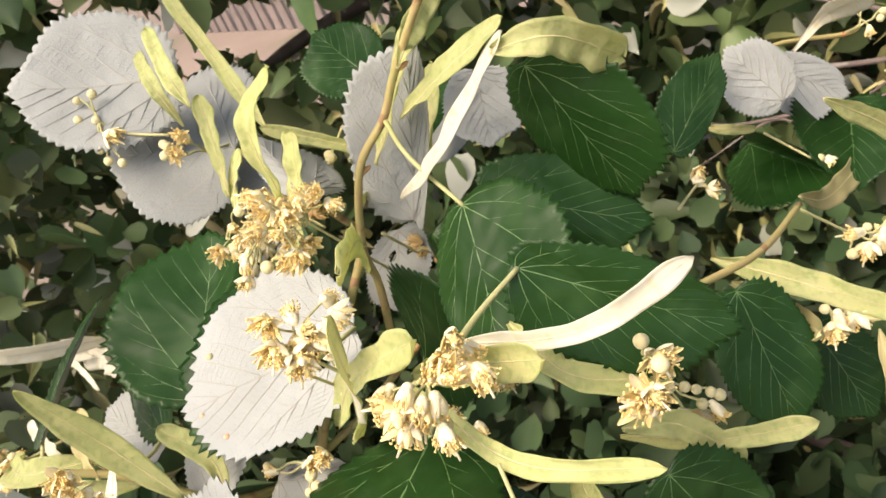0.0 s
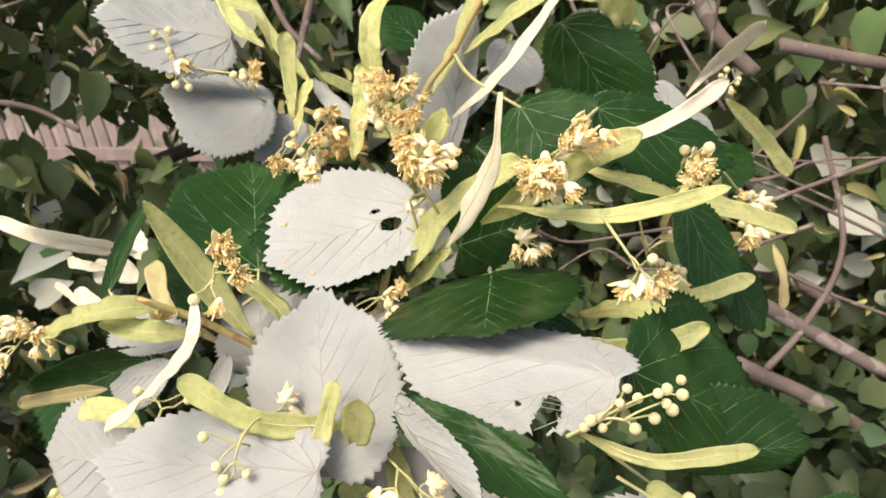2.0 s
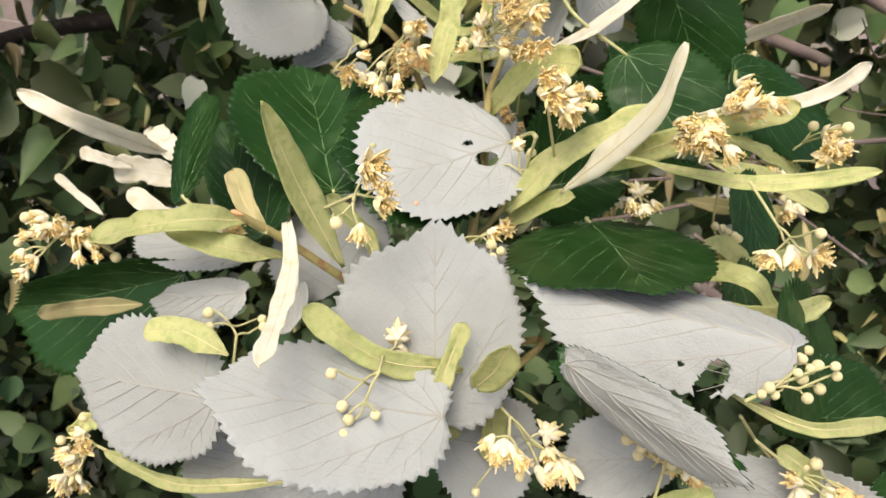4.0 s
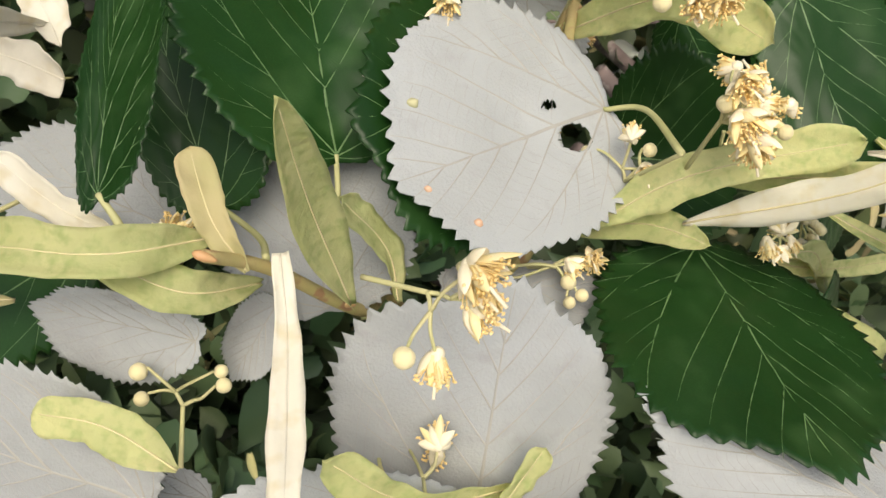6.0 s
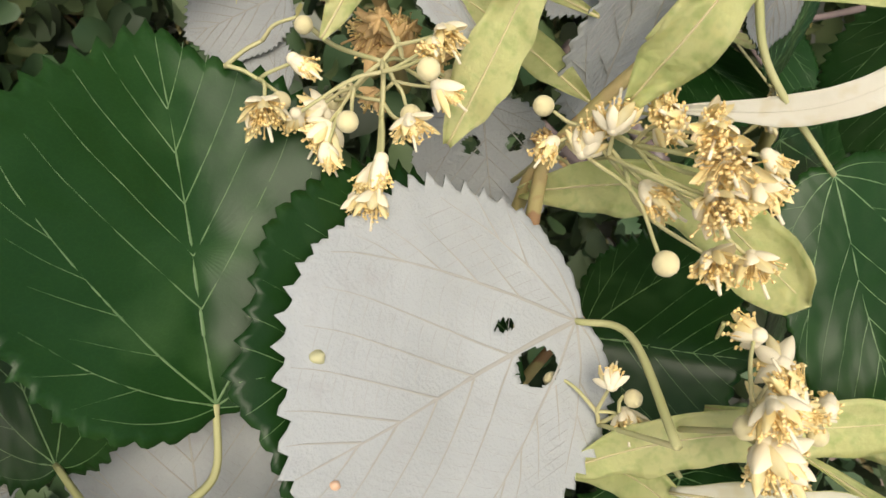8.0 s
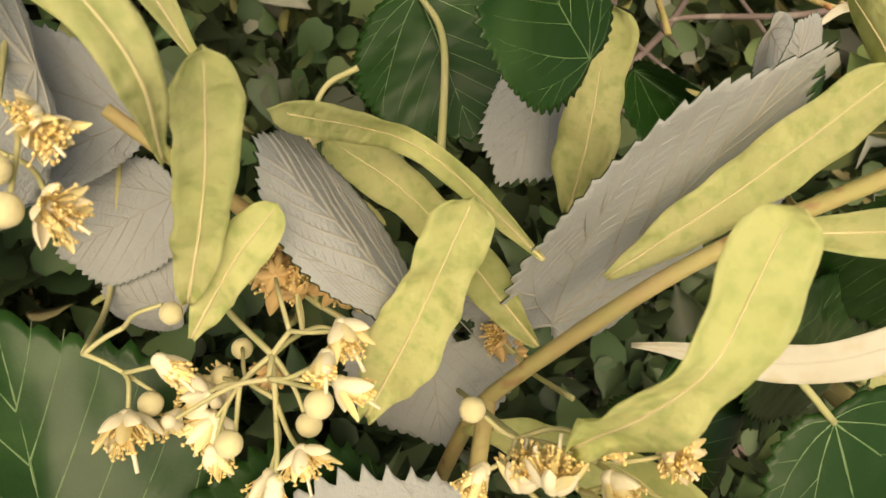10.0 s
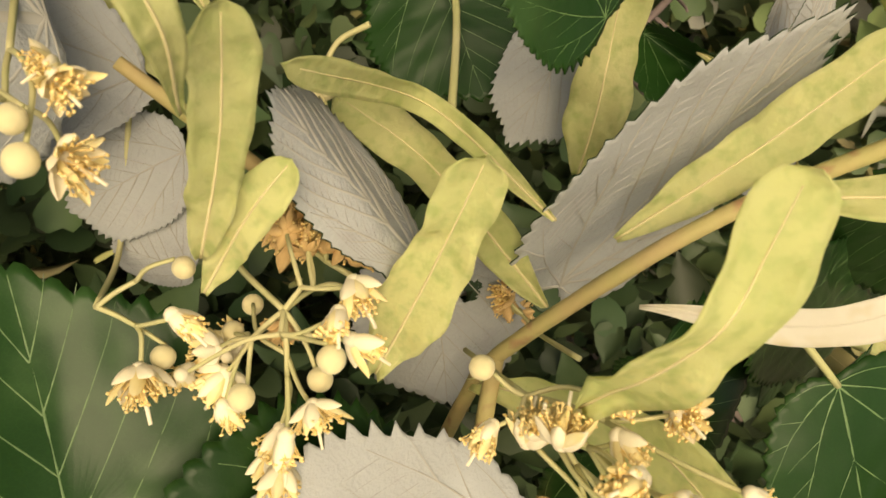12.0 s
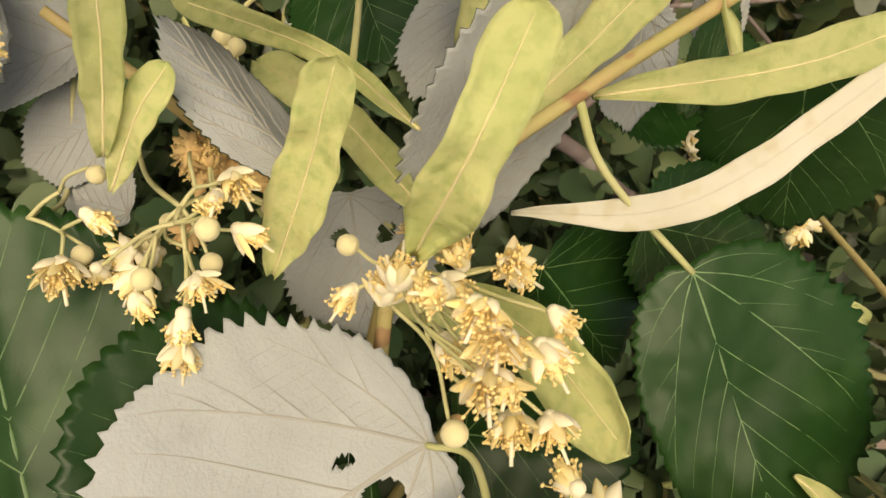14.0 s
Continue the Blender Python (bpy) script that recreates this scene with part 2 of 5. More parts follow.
VEINS = []
VEINS.append((0.017, [(0.0, 0.0), (0.25, 0.004), (0.5, 0.0), (0.75, -0.004), (1.0, 0.0)]))
for side in (1, -1):
    VEINS.append((0.011, [(0.01, 0), (0.16, 0.13 * side), (0.36, 0.27 * side), (0.56, 0.385 * side), (0.66, 0.425 * side)]))
    VEINS.append((0.009, [(0.005, 0), (0.06, 0.14 * side), (0.15, 0.29 * side), (0.28, 0.44 * side)]))
    VEINS.append((0.006, [(0.0, 0), (-0.01, 0.10 * side), (0.01, 0.21 * side), (0.05, 0.31 * side)]))
    for x0, x1, y1 in ((0.26, 0.72, 0.36), (0.40, 0.81, 0.30), (0.54, 0.89, 0.23), (0.68, 0.95, 0.15), (0.80, 0.985, 0.08)):
        VEINS.append((0.007, [(x0, 0), ((x0 * 0.62 + x1 * 0.38), y1 * 0.42 * side), ((x0 * 0.25 + x1 * 0.75), y1 * 0.80 * side), (x1, y1 * side)]))
    for x0, y0, x1, y1 in ((0.16, 0.13, 0.24, 0.33), (0.27, 0.205, 0.37, 0.40), (0.37, 0.275, 0.48, 0.43), (0.09, 0.19, 0.08, 0.35),
                           (0.15, 0.29, 0.17, 0.42), (0.47, 0.335, 0.575, 0.44)):
        VEINS.append((0.004, [(x0, y0 * side), ((x0 + x1) / 2, (y0 + y1) / 2 * side * 1.02), (x1, y1 * side)]))

LADDER = []
for side in (1, -1):
    rows = [((0.01, 0.0), (0.66, 0.425)), ((0.26, 0.0), (0.72, 0.36)), ((0.40, 0.0), (0.81, 0.30)), ((0.54, 0.0), (0.89, 0.23)), ((0.68, 0.0), (0.95, 0.15))]
    outer = [((0.0, 0.0), (0.28, 0.44)), ((0.01, 0.0), (0.66, 0.425))]
    for (a0, a1), (c0, c1) in list(zip(rows, rows[1:])) + [tuple(outer)]:
        va, vc = Vector(a1) - Vector(a0), Vector(c1) - Vector(c0)
        for k in range(1, 14):
            s = k / 14
            pa = Vector(a0) + va * s
            # each rung meets both veins squarely
            sc = (pa - Vector(c0)).dot(va + vc) / vc.dot(va + vc) if c0 != (0.01, 0.0) else s
            if not 0.03 < sc < 1:
                continue
            p, q = pa, Vector(c0) + vc * sc
            m = (p + q) / 2 + (va + vc).normalized() * 0.010
            LADDER.append((0.0019, [(p.x, p.y * side), (m.x, m.y * side), (q.x, q.y * side)]))


def leaf(owner, base, tip, left, right, label="", bend=0.0, cup=0.0, stalk=None, via=None, holes=(), seed=None, rings=12, teeth=TEETH, wave=1.0, marks=()):
    """A linden leaf. Its green side looks along (tip - base) x (left - right); bend bows it along its length, cup across it, in lengths."""
    leaf.count += 1
    seed = leaf.count if seed is None else seed
    org = owner.matrix_world.translation
    B, T, L, R = (Vector(p) - org for p in (base, tip, left, right))
    ax = T - B
    ln = ax.length
    nrm = ax.cross(L - R).normalized()
    ax2 = ax.dot(ax)
    xl, xr = (min(0.75, max(0.1, (q - B).dot(ax) / ax2)) for q in (L, R))

    def mid(x):
        return B + ax * x + nrm * (bend * ln * 4 * x * (1 - x) if 0 < x < 1 else 0)

    sl, sr = (L - mid(xl)) / 0.5, (R - mid(xr)) / -0.5
    ph = Vector((seed * 1.7, seed * 0.9, 0))

    def at(x, y, lift=0.0):
        # the side arms keep their slant only where they leave the midrib
        p = mid(x) + (sl + sr) * (0.5 * y) + (sl - sr) * (0.5 * (math.sqrt(y * y + 0.01) - 0.1) * 1.22)
        p = p + nrm * (ln * (cup * 4 * y * y + wave * 0.03 * noise.noise(Vector((x * 2.2, y * 2.2, 0)) + ph)
                             + wave * 0.008 * noise.noise(Vector((x * 7, y * 7, 3)) + ph)
                             + wave * 0.0035 * noise.noise(Vector((x * 15, y * 15, 7)) + ph)) + lift)
        return p

    rim = outline(seed, teeth)
    n = len(rim)
    cx = 0.42
    prof = [0.0] + [(i / rings) ** 0.8 for i in range(1, rings + 1)]
    flat = [(cx, 0.0)] + [(cx + (x - cx) * s, y * s) for s in prof[1:] for x, y in rim]
    th = 0.00016
    tops, unders = [at(x, y, th) for x, y in flat], [at(x, y, -th) for x, y in flat]
    m = len(flat)

    def gone(f):
        if not holes:
            return False
        x, y = sum(flat[i][0] for i in f) / len(f), sum(flat[i][1] for i in f) / len(f)
        for hx, hy, a, b, w in holes:
            dx, dy = x - hx, y - hy
            u, v = dx * math.cos(w) + dy * math.sin(w), -dx * math.sin(w) + dy * math.cos(w)
            if (u / a) ** 2 + (v / b) ** 2 < 1 + 0.25 * noise.noise(Vector((x * 30, y * 30, 1))):
                return True
        return False

    faces = [(0, 1 + k, 1 + (k + 1) % n) for k in range(n)]
    for i in range(rings - 1):
        a, b = 1 + i * n, 1 + (i + 1) * n
        faces += [(a + k, b + k, b + (k + 1) % n, a + (k + 1) % n) for k in range(n)]
    faces = [f for f in faces if not gone(f)]
    last = 1 + (rings - 1) * n
    low = [tuple(m + i for i in reversed(f)) for f in faces]
    used = {}
    for f in faces:
        for i in range(len(f)):
            e = (f[i], f[(i + 1) % len(f)])
            used[e] = 1
    edge = [e for e in used if (e[1], e[0]) not in used]
    wall = [(a, a + m, b + m, b) for a, b in edge]
    # seen along the axis the first sheet turns its face to the green side
    test = (tops[1 + n // 4] - tops[0]).cross(tops[2 + n // 4] - tops[0]).dot(nrm)
    if test < 0:
        faces, low, wall = [tuple(reversed(f)) for f in faces], [tuple(reversed(f)) for f in low], [tuple(reversed(f)) for f in wall]
    ob = mesh_part("leaf", tops + unders, faces + low + wall, [M_TOP, M_UNDER], owner, [0] * len(faces) + [1] * len(low) + [0] * len(wall), label,
                   uvs=[(x, y + 0.5) for x, y in flat] * 2)
    # veins stand proud on both sides
    vs, fs, ix = [], [], []
    for w, line in VEINS + LADDER:
        pts = spline([Vector((x, y, 0)) for x, y in line], 4 if w > 0.003 else 2)
        if any(gone_at(p.x, p.y, holes) for p in pts):
            pts = [p for p in pts if not gone_at(p.x, p.y, holes)]
            if len(pts) < 3:
                continue
        for face, hi, sgn in (((0, 0.00010, 1), (1, 0.0006, -1)) if w > 0.003 else ((2, 0.00018, -1),)):
            o = len(vs)
            for i, p in enumerate(pts):
                d = (pts[min(i + 1, len(pts) - 1)] - pts[max(i - 1, 0)]).normalized()
                s = Vector((-d.y, d.x, 0))
                ww = w * (1 - 0.75 * i / (len(pts) - 1)) * (0.36 if sgn > 0 else 0.55)
                hh = hi * (1 - 0.7 * i / (len(pts) - 1)) + th
                for q, z in ((p + s * ww, th * 0.8), (p, hh), (p - s * ww, th * 0.8)):
                    vs.append(at(q.x, q.y, sgn * z))
            for i in range(len(pts) - 1):
                for j in (0, 1):
                    f = (o + 3 * i + j, o + 3 * i + j + 1, o + 3 * i + j + 4, o + 3 * i + j + 3)
                    fs.append(f if sgn < 0 else tuple(reversed(f)))
                    ix.append(face)
    mesh_part("venation", vs, fs, [M_VEIN_TOP, M_VEIN_UNDER, M_RUNG], ob, ix)
    if stalk is not None:
        end = Vector(stalk) - org
        start = at(0.01, 0)
        bow = (start + end) / 2 + (start - end).cross(nrm).normalized() * (start - end).length * 0.12 - ax.normalized() * (start - end).length * 0.15
        bow = Vector(via) - org if via is not None else bow
        v, f = tube(spline([start, bow, end], 8), 0.0008, 0.0011, 7)
        mesh_part("petiole", v, f, M_PETIOLE, ob)
    for mx, my, size, mat in marks:
        bm = bmesh.new()
        bmesh.ops.create_icosphere(bm, subdivisions=2, radius=size)
        c = at(mx, my, -th)
        for v in bm.verts:
            v.co = c + Vector((v.co.x, v.co.y * 0.8, v.co.z * 0.8)) * (1 + 0.35 * noise.noise(v.co * 900)) * 1.0
        part("gall" if mat is M_SPOT else "scar", bm, mat, ob)
    return ob


leaf.count = 0


def gone_at(x, y, holes):
    return any(((x - h[0]) / h[2]) ** 2 + ((y - h[1]) / h[3]) ** 2 < 1.1 for h in holes)


def bract(owner, base, middle, tip, width, face, mat=None, label="", curl=0.12, wavy=1.0, blunt=0.86, under=None, neck=0.16):
    """The strap-shaped bract of a linden's flower stalk, bent through three points, its broad side looking towards face."""
    bract.count += 1
    sd = bract.count
    org = owner.matrix_world.translation
    A, C, E = (Vector(p) - org for p in (base, middle, tip))
    line = spline([A, C, E], 20)
    n = len(line)
    look_at = Vector(face) - org
    cols = 8
    tops, unders, flat = [], [], []
    acc = [0.0]
    for i in range(1, n):
        acc.append(acc[-1] + (line[i] - line[i - 1]).length)
    for i, p in enumerate(line):
        u = acc[i] / acc[-1]
        d = (line[min(i + 1, n - 1)] - line[max(i - 1, 0)]).normalized()
        to = (look_at - p).normalized()
        s = d.cross(to).normalized()
        up = s.cross(d).normalized()
        tw = wavy * 0.5 * noise.noise(Vector((u * 2.2, sd * 3.1, 0)))
        s, up = s * math.cos(tw) + up * math.sin(tw), up * math.cos(tw) - s * math.sin(tw)
        w = width * 0.5 * (neck + (1 - neck) * math.sin(min(1.0, u / 0.38) * math.pi / 2)) * (1 - 0.1 * math.cos(u * 7 + sd))
        k = max(0.0, (u - blunt) / (1 - blunt))
        w *= math.sqrt(max(0.0, 1 - k * k)) if k else 1
        w = max(w, width * 0.03)
        for j in range(cols + 1):
            v = -1 + 2 * j / cols
            edge = 1 + wavy * 0.16 * noise.noise(Vector((u * 9, sd * 5.3 + (9 if v > 0 else 0), 0)))
            lift = curl * width * (v * v - 0.4) + wavy * width * 0.16 * noise.noise(Vector((u * 7, v * 1.1, sd * 2.7))) * (0.3 + abs(v))
            q = p + s * (w * v * edge) + up * lift
            tops.append(q + up * 0.00014)
            unders.append(q - up * 0.00014)
            flat.append((u, v * 0.5 + 0.5))
    m = len(tops)
    fs = []
    for i in range(n - 1):
        for j in range(cols):
            a = i * (cols + 1) + j
            fs.append((a, a + 1, a + cols + 2, a + cols + 1))
    low = [tuple(m + i for i in reversed(f)) for f in fs]
    ring = [i * (cols + 1) for i in range(n)] + [(n - 1) * (cols + 1) + j for j in range(1, cols + 1)]
    ring += [i * (cols + 1) + cols for i in range(n - 2, -1, -1)] + [j for j in range(cols - 1, 0, -1)]
    wall = [(ring[i], ring[(i + 1) % len(ring)], ring[(i + 1) % len(ring)] + m, ring[i] + m) for i in range(len(ring))]
    ob = mesh_part("bract", tops + unders, fs + low + wall, [mat or M_BRACT, under or mat or M_BRACT], owner,
                   [0] * len(fs) + [1] * len(low) + [0] * len(wall), label, flat * 2)
    ribs = []
    c = cols // 2
    for sheet, sgn in ((tops, 1), (unders, -1)):
        pts = [sheet[i * (cols + 1) + c] for i in range(0, n - 2, 2)]
        ribs.append(tube(pts, 0.00034, 0.00012, 5))
    v, f = joined(ribs)
    mesh_part("rib", v, f, M_CREAM if mat is M_CREAM else M_RIB, ob)
    return ob


bract.count = 0


def petal_piece(length, width, cup, lean, turn, z0=0.0, hook=0.0, r0=0.05):
    """One boat-shaped petal or sepal that leans out from the flower's axis and curls by hook, as vertices and faces."""
    vs, fs = [], []
    nu, nv = 7, 4
    r, z = r0, z0
    for i in range(nu + 1):
        u = 1 - (1 - i / nu) ** 1.7
        a = lean + hook * u
        step = length * (u - (1 - (1 - (i - 1) / nu) ** 1.7)) if i else 0
        r, z = r + math.sin(a) * step, z + math.cos(a) * step
        w = width * 0.5 * (0.45 + 0.75 * math.sin(math.pi * min(1.0, u * 0.8 + 0.1))) * math.sqrt(max(0.0, 1 - u ** 5)) + 0.002
        for j in range(nv + 1):
            v = -1 + 2 * j / nv
            # the sides of the boat rise towards the axis
            lift = cup * w * v * v
            x, y = r - lift * math.cos(a), w * v * (1 - 0.18 * cup * v * v)
            c, s = math.cos(turn), math.sin(turn)
            vs.append(Vector((x * c - y * s, x * s + y * c, z + lift * math.sin(a))))
    for i in range(nu):
        for j in range(nv):
            a = i * (nv + 1) + j
            fs.append((a, a + 1, a + nv + 2, a + nv + 1))
    return vs, fs


def flower_mesh(seed, spread, spent=False):
    """A linden flower: five cream sepals, five yellow petals, a tuft of fine stamens and a long pale style; z is its axis, one metre stands for one flower's width."""
    rnd = random.Random(seed)
    V, Fc, I = [], [], []

    def add(vf, k):
        o = len(V)
        V.extend(vf[0])
        Fc.extend(tuple(i + o for i in q) for q in vf[1])
        I.extend([k] * len(vf[1]))

    for i in range(5):
        a = 2 * math.pi * i / 5
        add(petal_piece(0.52 * rnd.uniform(0.85, 1.1), 0.25, 0.9, spread * 1.55 + rnd.uniform(-0.2, 0.3), a + rnd.uniform(-0.15, 0.15), 0, rnd.uniform(-2.0, -0.7)), 0)
        add(petal_piece(0.60 * rnd.uniform(0.85, 1.12), 0.19, 0.8, spread * 1.15 + rnd.uniform(-0.15, 0.25), a + 0.63 + rnd.uniform(-0.2, 0.2), 0.02, rnd.uniform(-1.7, -0.5)), 1)
    for i in range(56):
        a, l = rnd.uniform(0, 6.28), rnd.uniform(0.05, 1.0) * spread * 0.95
        h = rnd.uniform(0.32, 0.58)
        d = Vector((math.sin(l) * math.cos(a), math.sin(l) * math.sin(a), math.cos(l)))
        side = Vector((math.cos(a + 1.3), math.sin(a + 1.3), 0)) * rnd.uniform(-0.07, 0.07)
        p = [Vector((0, 0, 0.04)), d * h * 0.55 + side, d * h]
        add(tube(p, 0.013, 0.011, 3, False), 2)
        bm = bmesh.new()
        bmesh.ops.create_icosphere(bm, subdivisions=1, radius=0.028)
        vv = [p[2] + Vector((v.co.x * 1.5, v.co.y, v.co.z * 0.9)) for v in bm.verts]
        ff = [tuple(v.index for v in f.verts) for f in bm.faces]
        bm.free()
        add((vv, ff), 2)
    bend = Vector((rnd.uniform(-0.1, 0.1), rnd.uniform(-0.1, 0.1), 0))
    add(tube([Vector((0, 0, 0)), Vector((0, 0, 0.38)) + bend * 0.4, Vector((0, 0, 0.74)) + bend], 0.034, 0.026, 6), 0)
    bm = bmesh.new()
    bmesh.ops.create_icosphere(bm, subdivisions=2, radius=0.12)
    add(([v.co + Vector((0, 0, 0.08)) for v in bm.verts], [tuple(v.index for v in f.verts) for f in bm.faces]), 0)
    bm.free()
    me = bpy.data.meshes.new("flower")
    me.from_pydata([tuple(v) for v in V], [], Fc)
    for mt in ([M_SPENT, M_SPENT, M_STAMEN] if spent else [M_SEPAL, M_PETAL, M_STAMEN]):
        me.materials.append(mt)
    me.polygons.foreach_set("material_index", I)
    me.polygons.foreach_set("use_smooth", [True] * len(Fc))
    me.update()
    return me


FLOWERS = [flower_mesh(s, sp) for s, sp in ((1, 0.75), (2, 0.95), (3, 0.6), (4, 1.1), (5, 0.85), (6, 0.5), (7, 0.7), (8, 1.0))]
SPENT = [flower_mesh(s, sp, True) for s, sp in ((11, 0.9), (12, 1.1))]


def bud_mesh(seed):
    """A round, downy flower bud with five faint seams and a short neck."""
    bm = bmesh.new()
    bmesh.ops.create_icosphere(bm, subdivisions=3, radius=0.5)
    for v in bm.verts:
        a = math.atan2(v.co.y, v.co.x)
        r = 1 - 0.05 * abs(math.cos(2.5 * a)) ** 8 * max(0, v.co.z + 0.3) + 0.03 * noise.noise(v.co * 3 + Vector((seed, 0, 0)))
        v.co *= r
        v.co.z *= 1.08 if v.co.z > 0 else 0.95
    me = bpy.data.meshes.new("flower_bud")
    for f in bm.faces:
        f.smooth = True
    bm.to_mesh(me)
    bm.free()
    me.materials.append(M_BUD)
    return me


BUDS = [bud_mesh(s) for s in range(3)]


def cluster(owner, stem, flowers=(), buds=(), spent=(), size=0.0148, bud=0.0043, towards=None, label=""):
    """A drooping flower cluster: a stalk from the bract to its fork, and from there a thin stalk to each flower and bud."""
    cluster.count += 1
    rnd = random.Random(cluster.count)
    org = owner.matrix_world.translation
    st = [Vector(p) - org for p in stem]
    hub = st[-1]
    v, f = tube(spline(st if len(st) > 1 else [hub + Vector((0, 0, 0.004)), hub], 8), 0.0007, 0.0006, 6)
    look_at = (Vector(towards) - org) if towards is not None else None
    heads, forks = [], []
    spots = [(kind, Vector(p) - org) for kind, some in ((0, flowers), (1, buds), (2, spent)) for p in some]
    for q in [q for kind, q in spots if kind == 0 and len(flowers) > 4 and rnd.random() < 0.7]:
        # twin flowers on one fork
        spots.append((0, q + Vector((rnd.uniform(-1, 1), rnd.uniform(-1, 1), rnd.uniform(-1, 0.6))).normalized() * size * 0.6))
    side = st[-1] - st[0] if len(st) > 1 else Vector((0, 0, -1))
    arm, cross = side.orthogonal().normalized(), side.cross(side.orthogonal()).normalized()
    spots.sort(key=lambda e: math.atan2((e[1] - hub).dot(cross), (e[1] - hub).dot(arm)))
    for g in range(0, len(spots), 3):
        some = spots[g:g + 3]
        mean = sum((q for _, q in some), Vector()) / len(some)
        knot = hub.lerp(mean, 0.5) + Vector((rnd.uniform(-1, 1), rnd.uniform(-1, 1), rnd.uniform(-1, 1))) * (mean - hub).length * 0.08
        forks.append(tube(spline([hub, hub.lerp(knot, 0.5) + Vector((0, 0, (mean - hub).length * 0.04)), knot], 4), 0.00058, 0.0005, 5))
        for kind, q in some:
            d = q - knot
            far = d.length
            d = d.normalized()
            aim = d * 0.6 + Vector((rnd.uniform(-0.5, 0.5), rnd.uniform(-0.5, 0.5), rnd.uniform(-0.9, 0.0)))
            if look_at is not None:
                aim += (look_at - q).normalized() * 0.3
            aim.normalize()
            s = (bud if kind == 1 else size if kind == 0 else size * 0.72) * rnd.uniform(0.85, 1.15)
            neck = q - aim * s * (0.5 if kind == 1 else 0.1)
            k1 = knot.lerp(neck, 0.45) + Vector((rnd.uniform(-1, 1), rnd.uniform(-1, 1), rnd.uniform(-1, 1))) * far * 0.12
            heads.append((kind, q, aim, s, tube(spline([knot, k1, neck], 5), 0.0005, 0.0004, 5)))
    ob = mesh_part("inflorescence", v, f, M_STALK, owner, label=label)
    for thin in forks:
        mesh_part("stalk_fork", thin[0], thin[1], M_STALK, ob)
    for kind, q, aim, s, thin in heads:
        mesh_part("pedicel", thin[0], thin[1], M_STALK, ob)
        me = rnd.choice(FLOWERS if kind == 0 else BUDS if kind == 1 else SPENT)
        o = new("flower_bud" if kind == 1 else "flower", me)
        o.parent = ob
        rot = aim.to_track_quat("Z", "Y").to_matrix().to_4x4() @ Matrix.Rotation(rnd.uniform(0, 6.28), 4, "Z")
        o.matrix_basis = Matrix.Translation(q - (aim * s * 0.25 if kind != 1 else Vector())) @ rot @ Matrix.Scale(s, 4)
    return ob


cluster.count = 0


def twig(owner, points, r0, r1, nodes=(), mat=None, name="twig"):
    """A young twig through points, swollen at its nodes, each with a small scaled bud."""
    org = owner.matrix_world.translation
    pts = spline([Vector(p) - org for p in points], 8)
    v, f = tube(pts, r0, r1, 9)
    ob = mesh_part(name, v, f, mat or M_TWIG, owner)
    for p in nodes:
        q = Vector(p) - org
        i = min(range(len(pts)), key=lambda j: (pts[j] - q).length)
        d = (pts[min(i + 1, len(pts) - 1)] - pts[max(i - 1, 0)]).normalized()
        s = (q - pts[i])
        s = s.normalized() if s.length > 1e-4 else d.orthogonal()
        bm = bmesh.new()
        bmesh.ops.create_icosphere(bm, subdivisions=2, radius=1)
        rot = (d * 0.8 + s * 0.6).normalized().to_track_quat("Z", "Y").to_matrix()
        for w in bm.verts:
            t = (w.co.z + 1) / 2
            c = Vector((w.co.x * 0.0016 * (1 - 0.5 * t), w.co.y * 0.0016 * (1 - 0.5 * t), w.co.z * 0.003))
            w.co = pts[i] + s * r0 * 0.9 + rot @ c
        part("twig_bud", bm, M_SCALE, ob)
    return ob


# ---- the shoots ----
shoot_mid = thing("linden_shoot", (0.0088, 0.0440, 1.3656), "flowering linden shoot on a pale brown twig with long bracts", "plant shoot", "shoots of the linden")
leaf(shoot_mid, (0.0180, 0.0009, 1.3468), (-0.0494, -0.0326, 1.3402), (-0.0171, 0.0288, 1.3645), (-0.0052, -0.0449, 1.3320), "white felted underside with insect holes and brown spots", stalk=(0.0225, -0.0373, 1.3635), via=(0.0258, -0.0077, 1.3548), rings=30, holes=[(0.2, -0.073, 0.075, 0.065, 0.4), (0.244, 0.085, 0.036, 0.015, 0.2)], marks=[(0.812, 0.224, 0.0018, M_SPOT), (0.913, -0.066, 0.0012, M_SCAR), (0.788, -0.277, 0.0014, M_SCAR)])
leaf(shoot_mid, (-0.0632, -0.0124, 1.3288), (-0.0796, 0.0590, 1.3664), (-0.1085, 0.0068, 1.3609), (-0.0364, 0.0278, 1.3542), "broad dark green leaf with pale veins", stalk=(-0.0687, -0.0298, 1.3183))
leaf(shoot_mid, (0.0046, 0.0016, 1.3378), (-0.0604, -0.0144, 1.3458), (-0.0418, -0.0467, 1.3263), (-0.0370, 0.0315, 1.3596), "dark green toothed leaf")
leaf(shoot_mid, (0.0320, 0.0553, 1.3597), (0.0553, 0.0716, 1.4322), (0.0540, 0.0586, 1.3977), (0.0215, 0.0622, 1.4148), "grey-green underside behind the twig")
leaf(shoot_mid, (0.1012, 0.0559, 1.4160), (0.1277, 0.0478, 1.3605), (0.1477, 0.0450, 1.3825), (0.0893, 0.0623, 1.3901), "large dark green leaf with yellow-green veins")
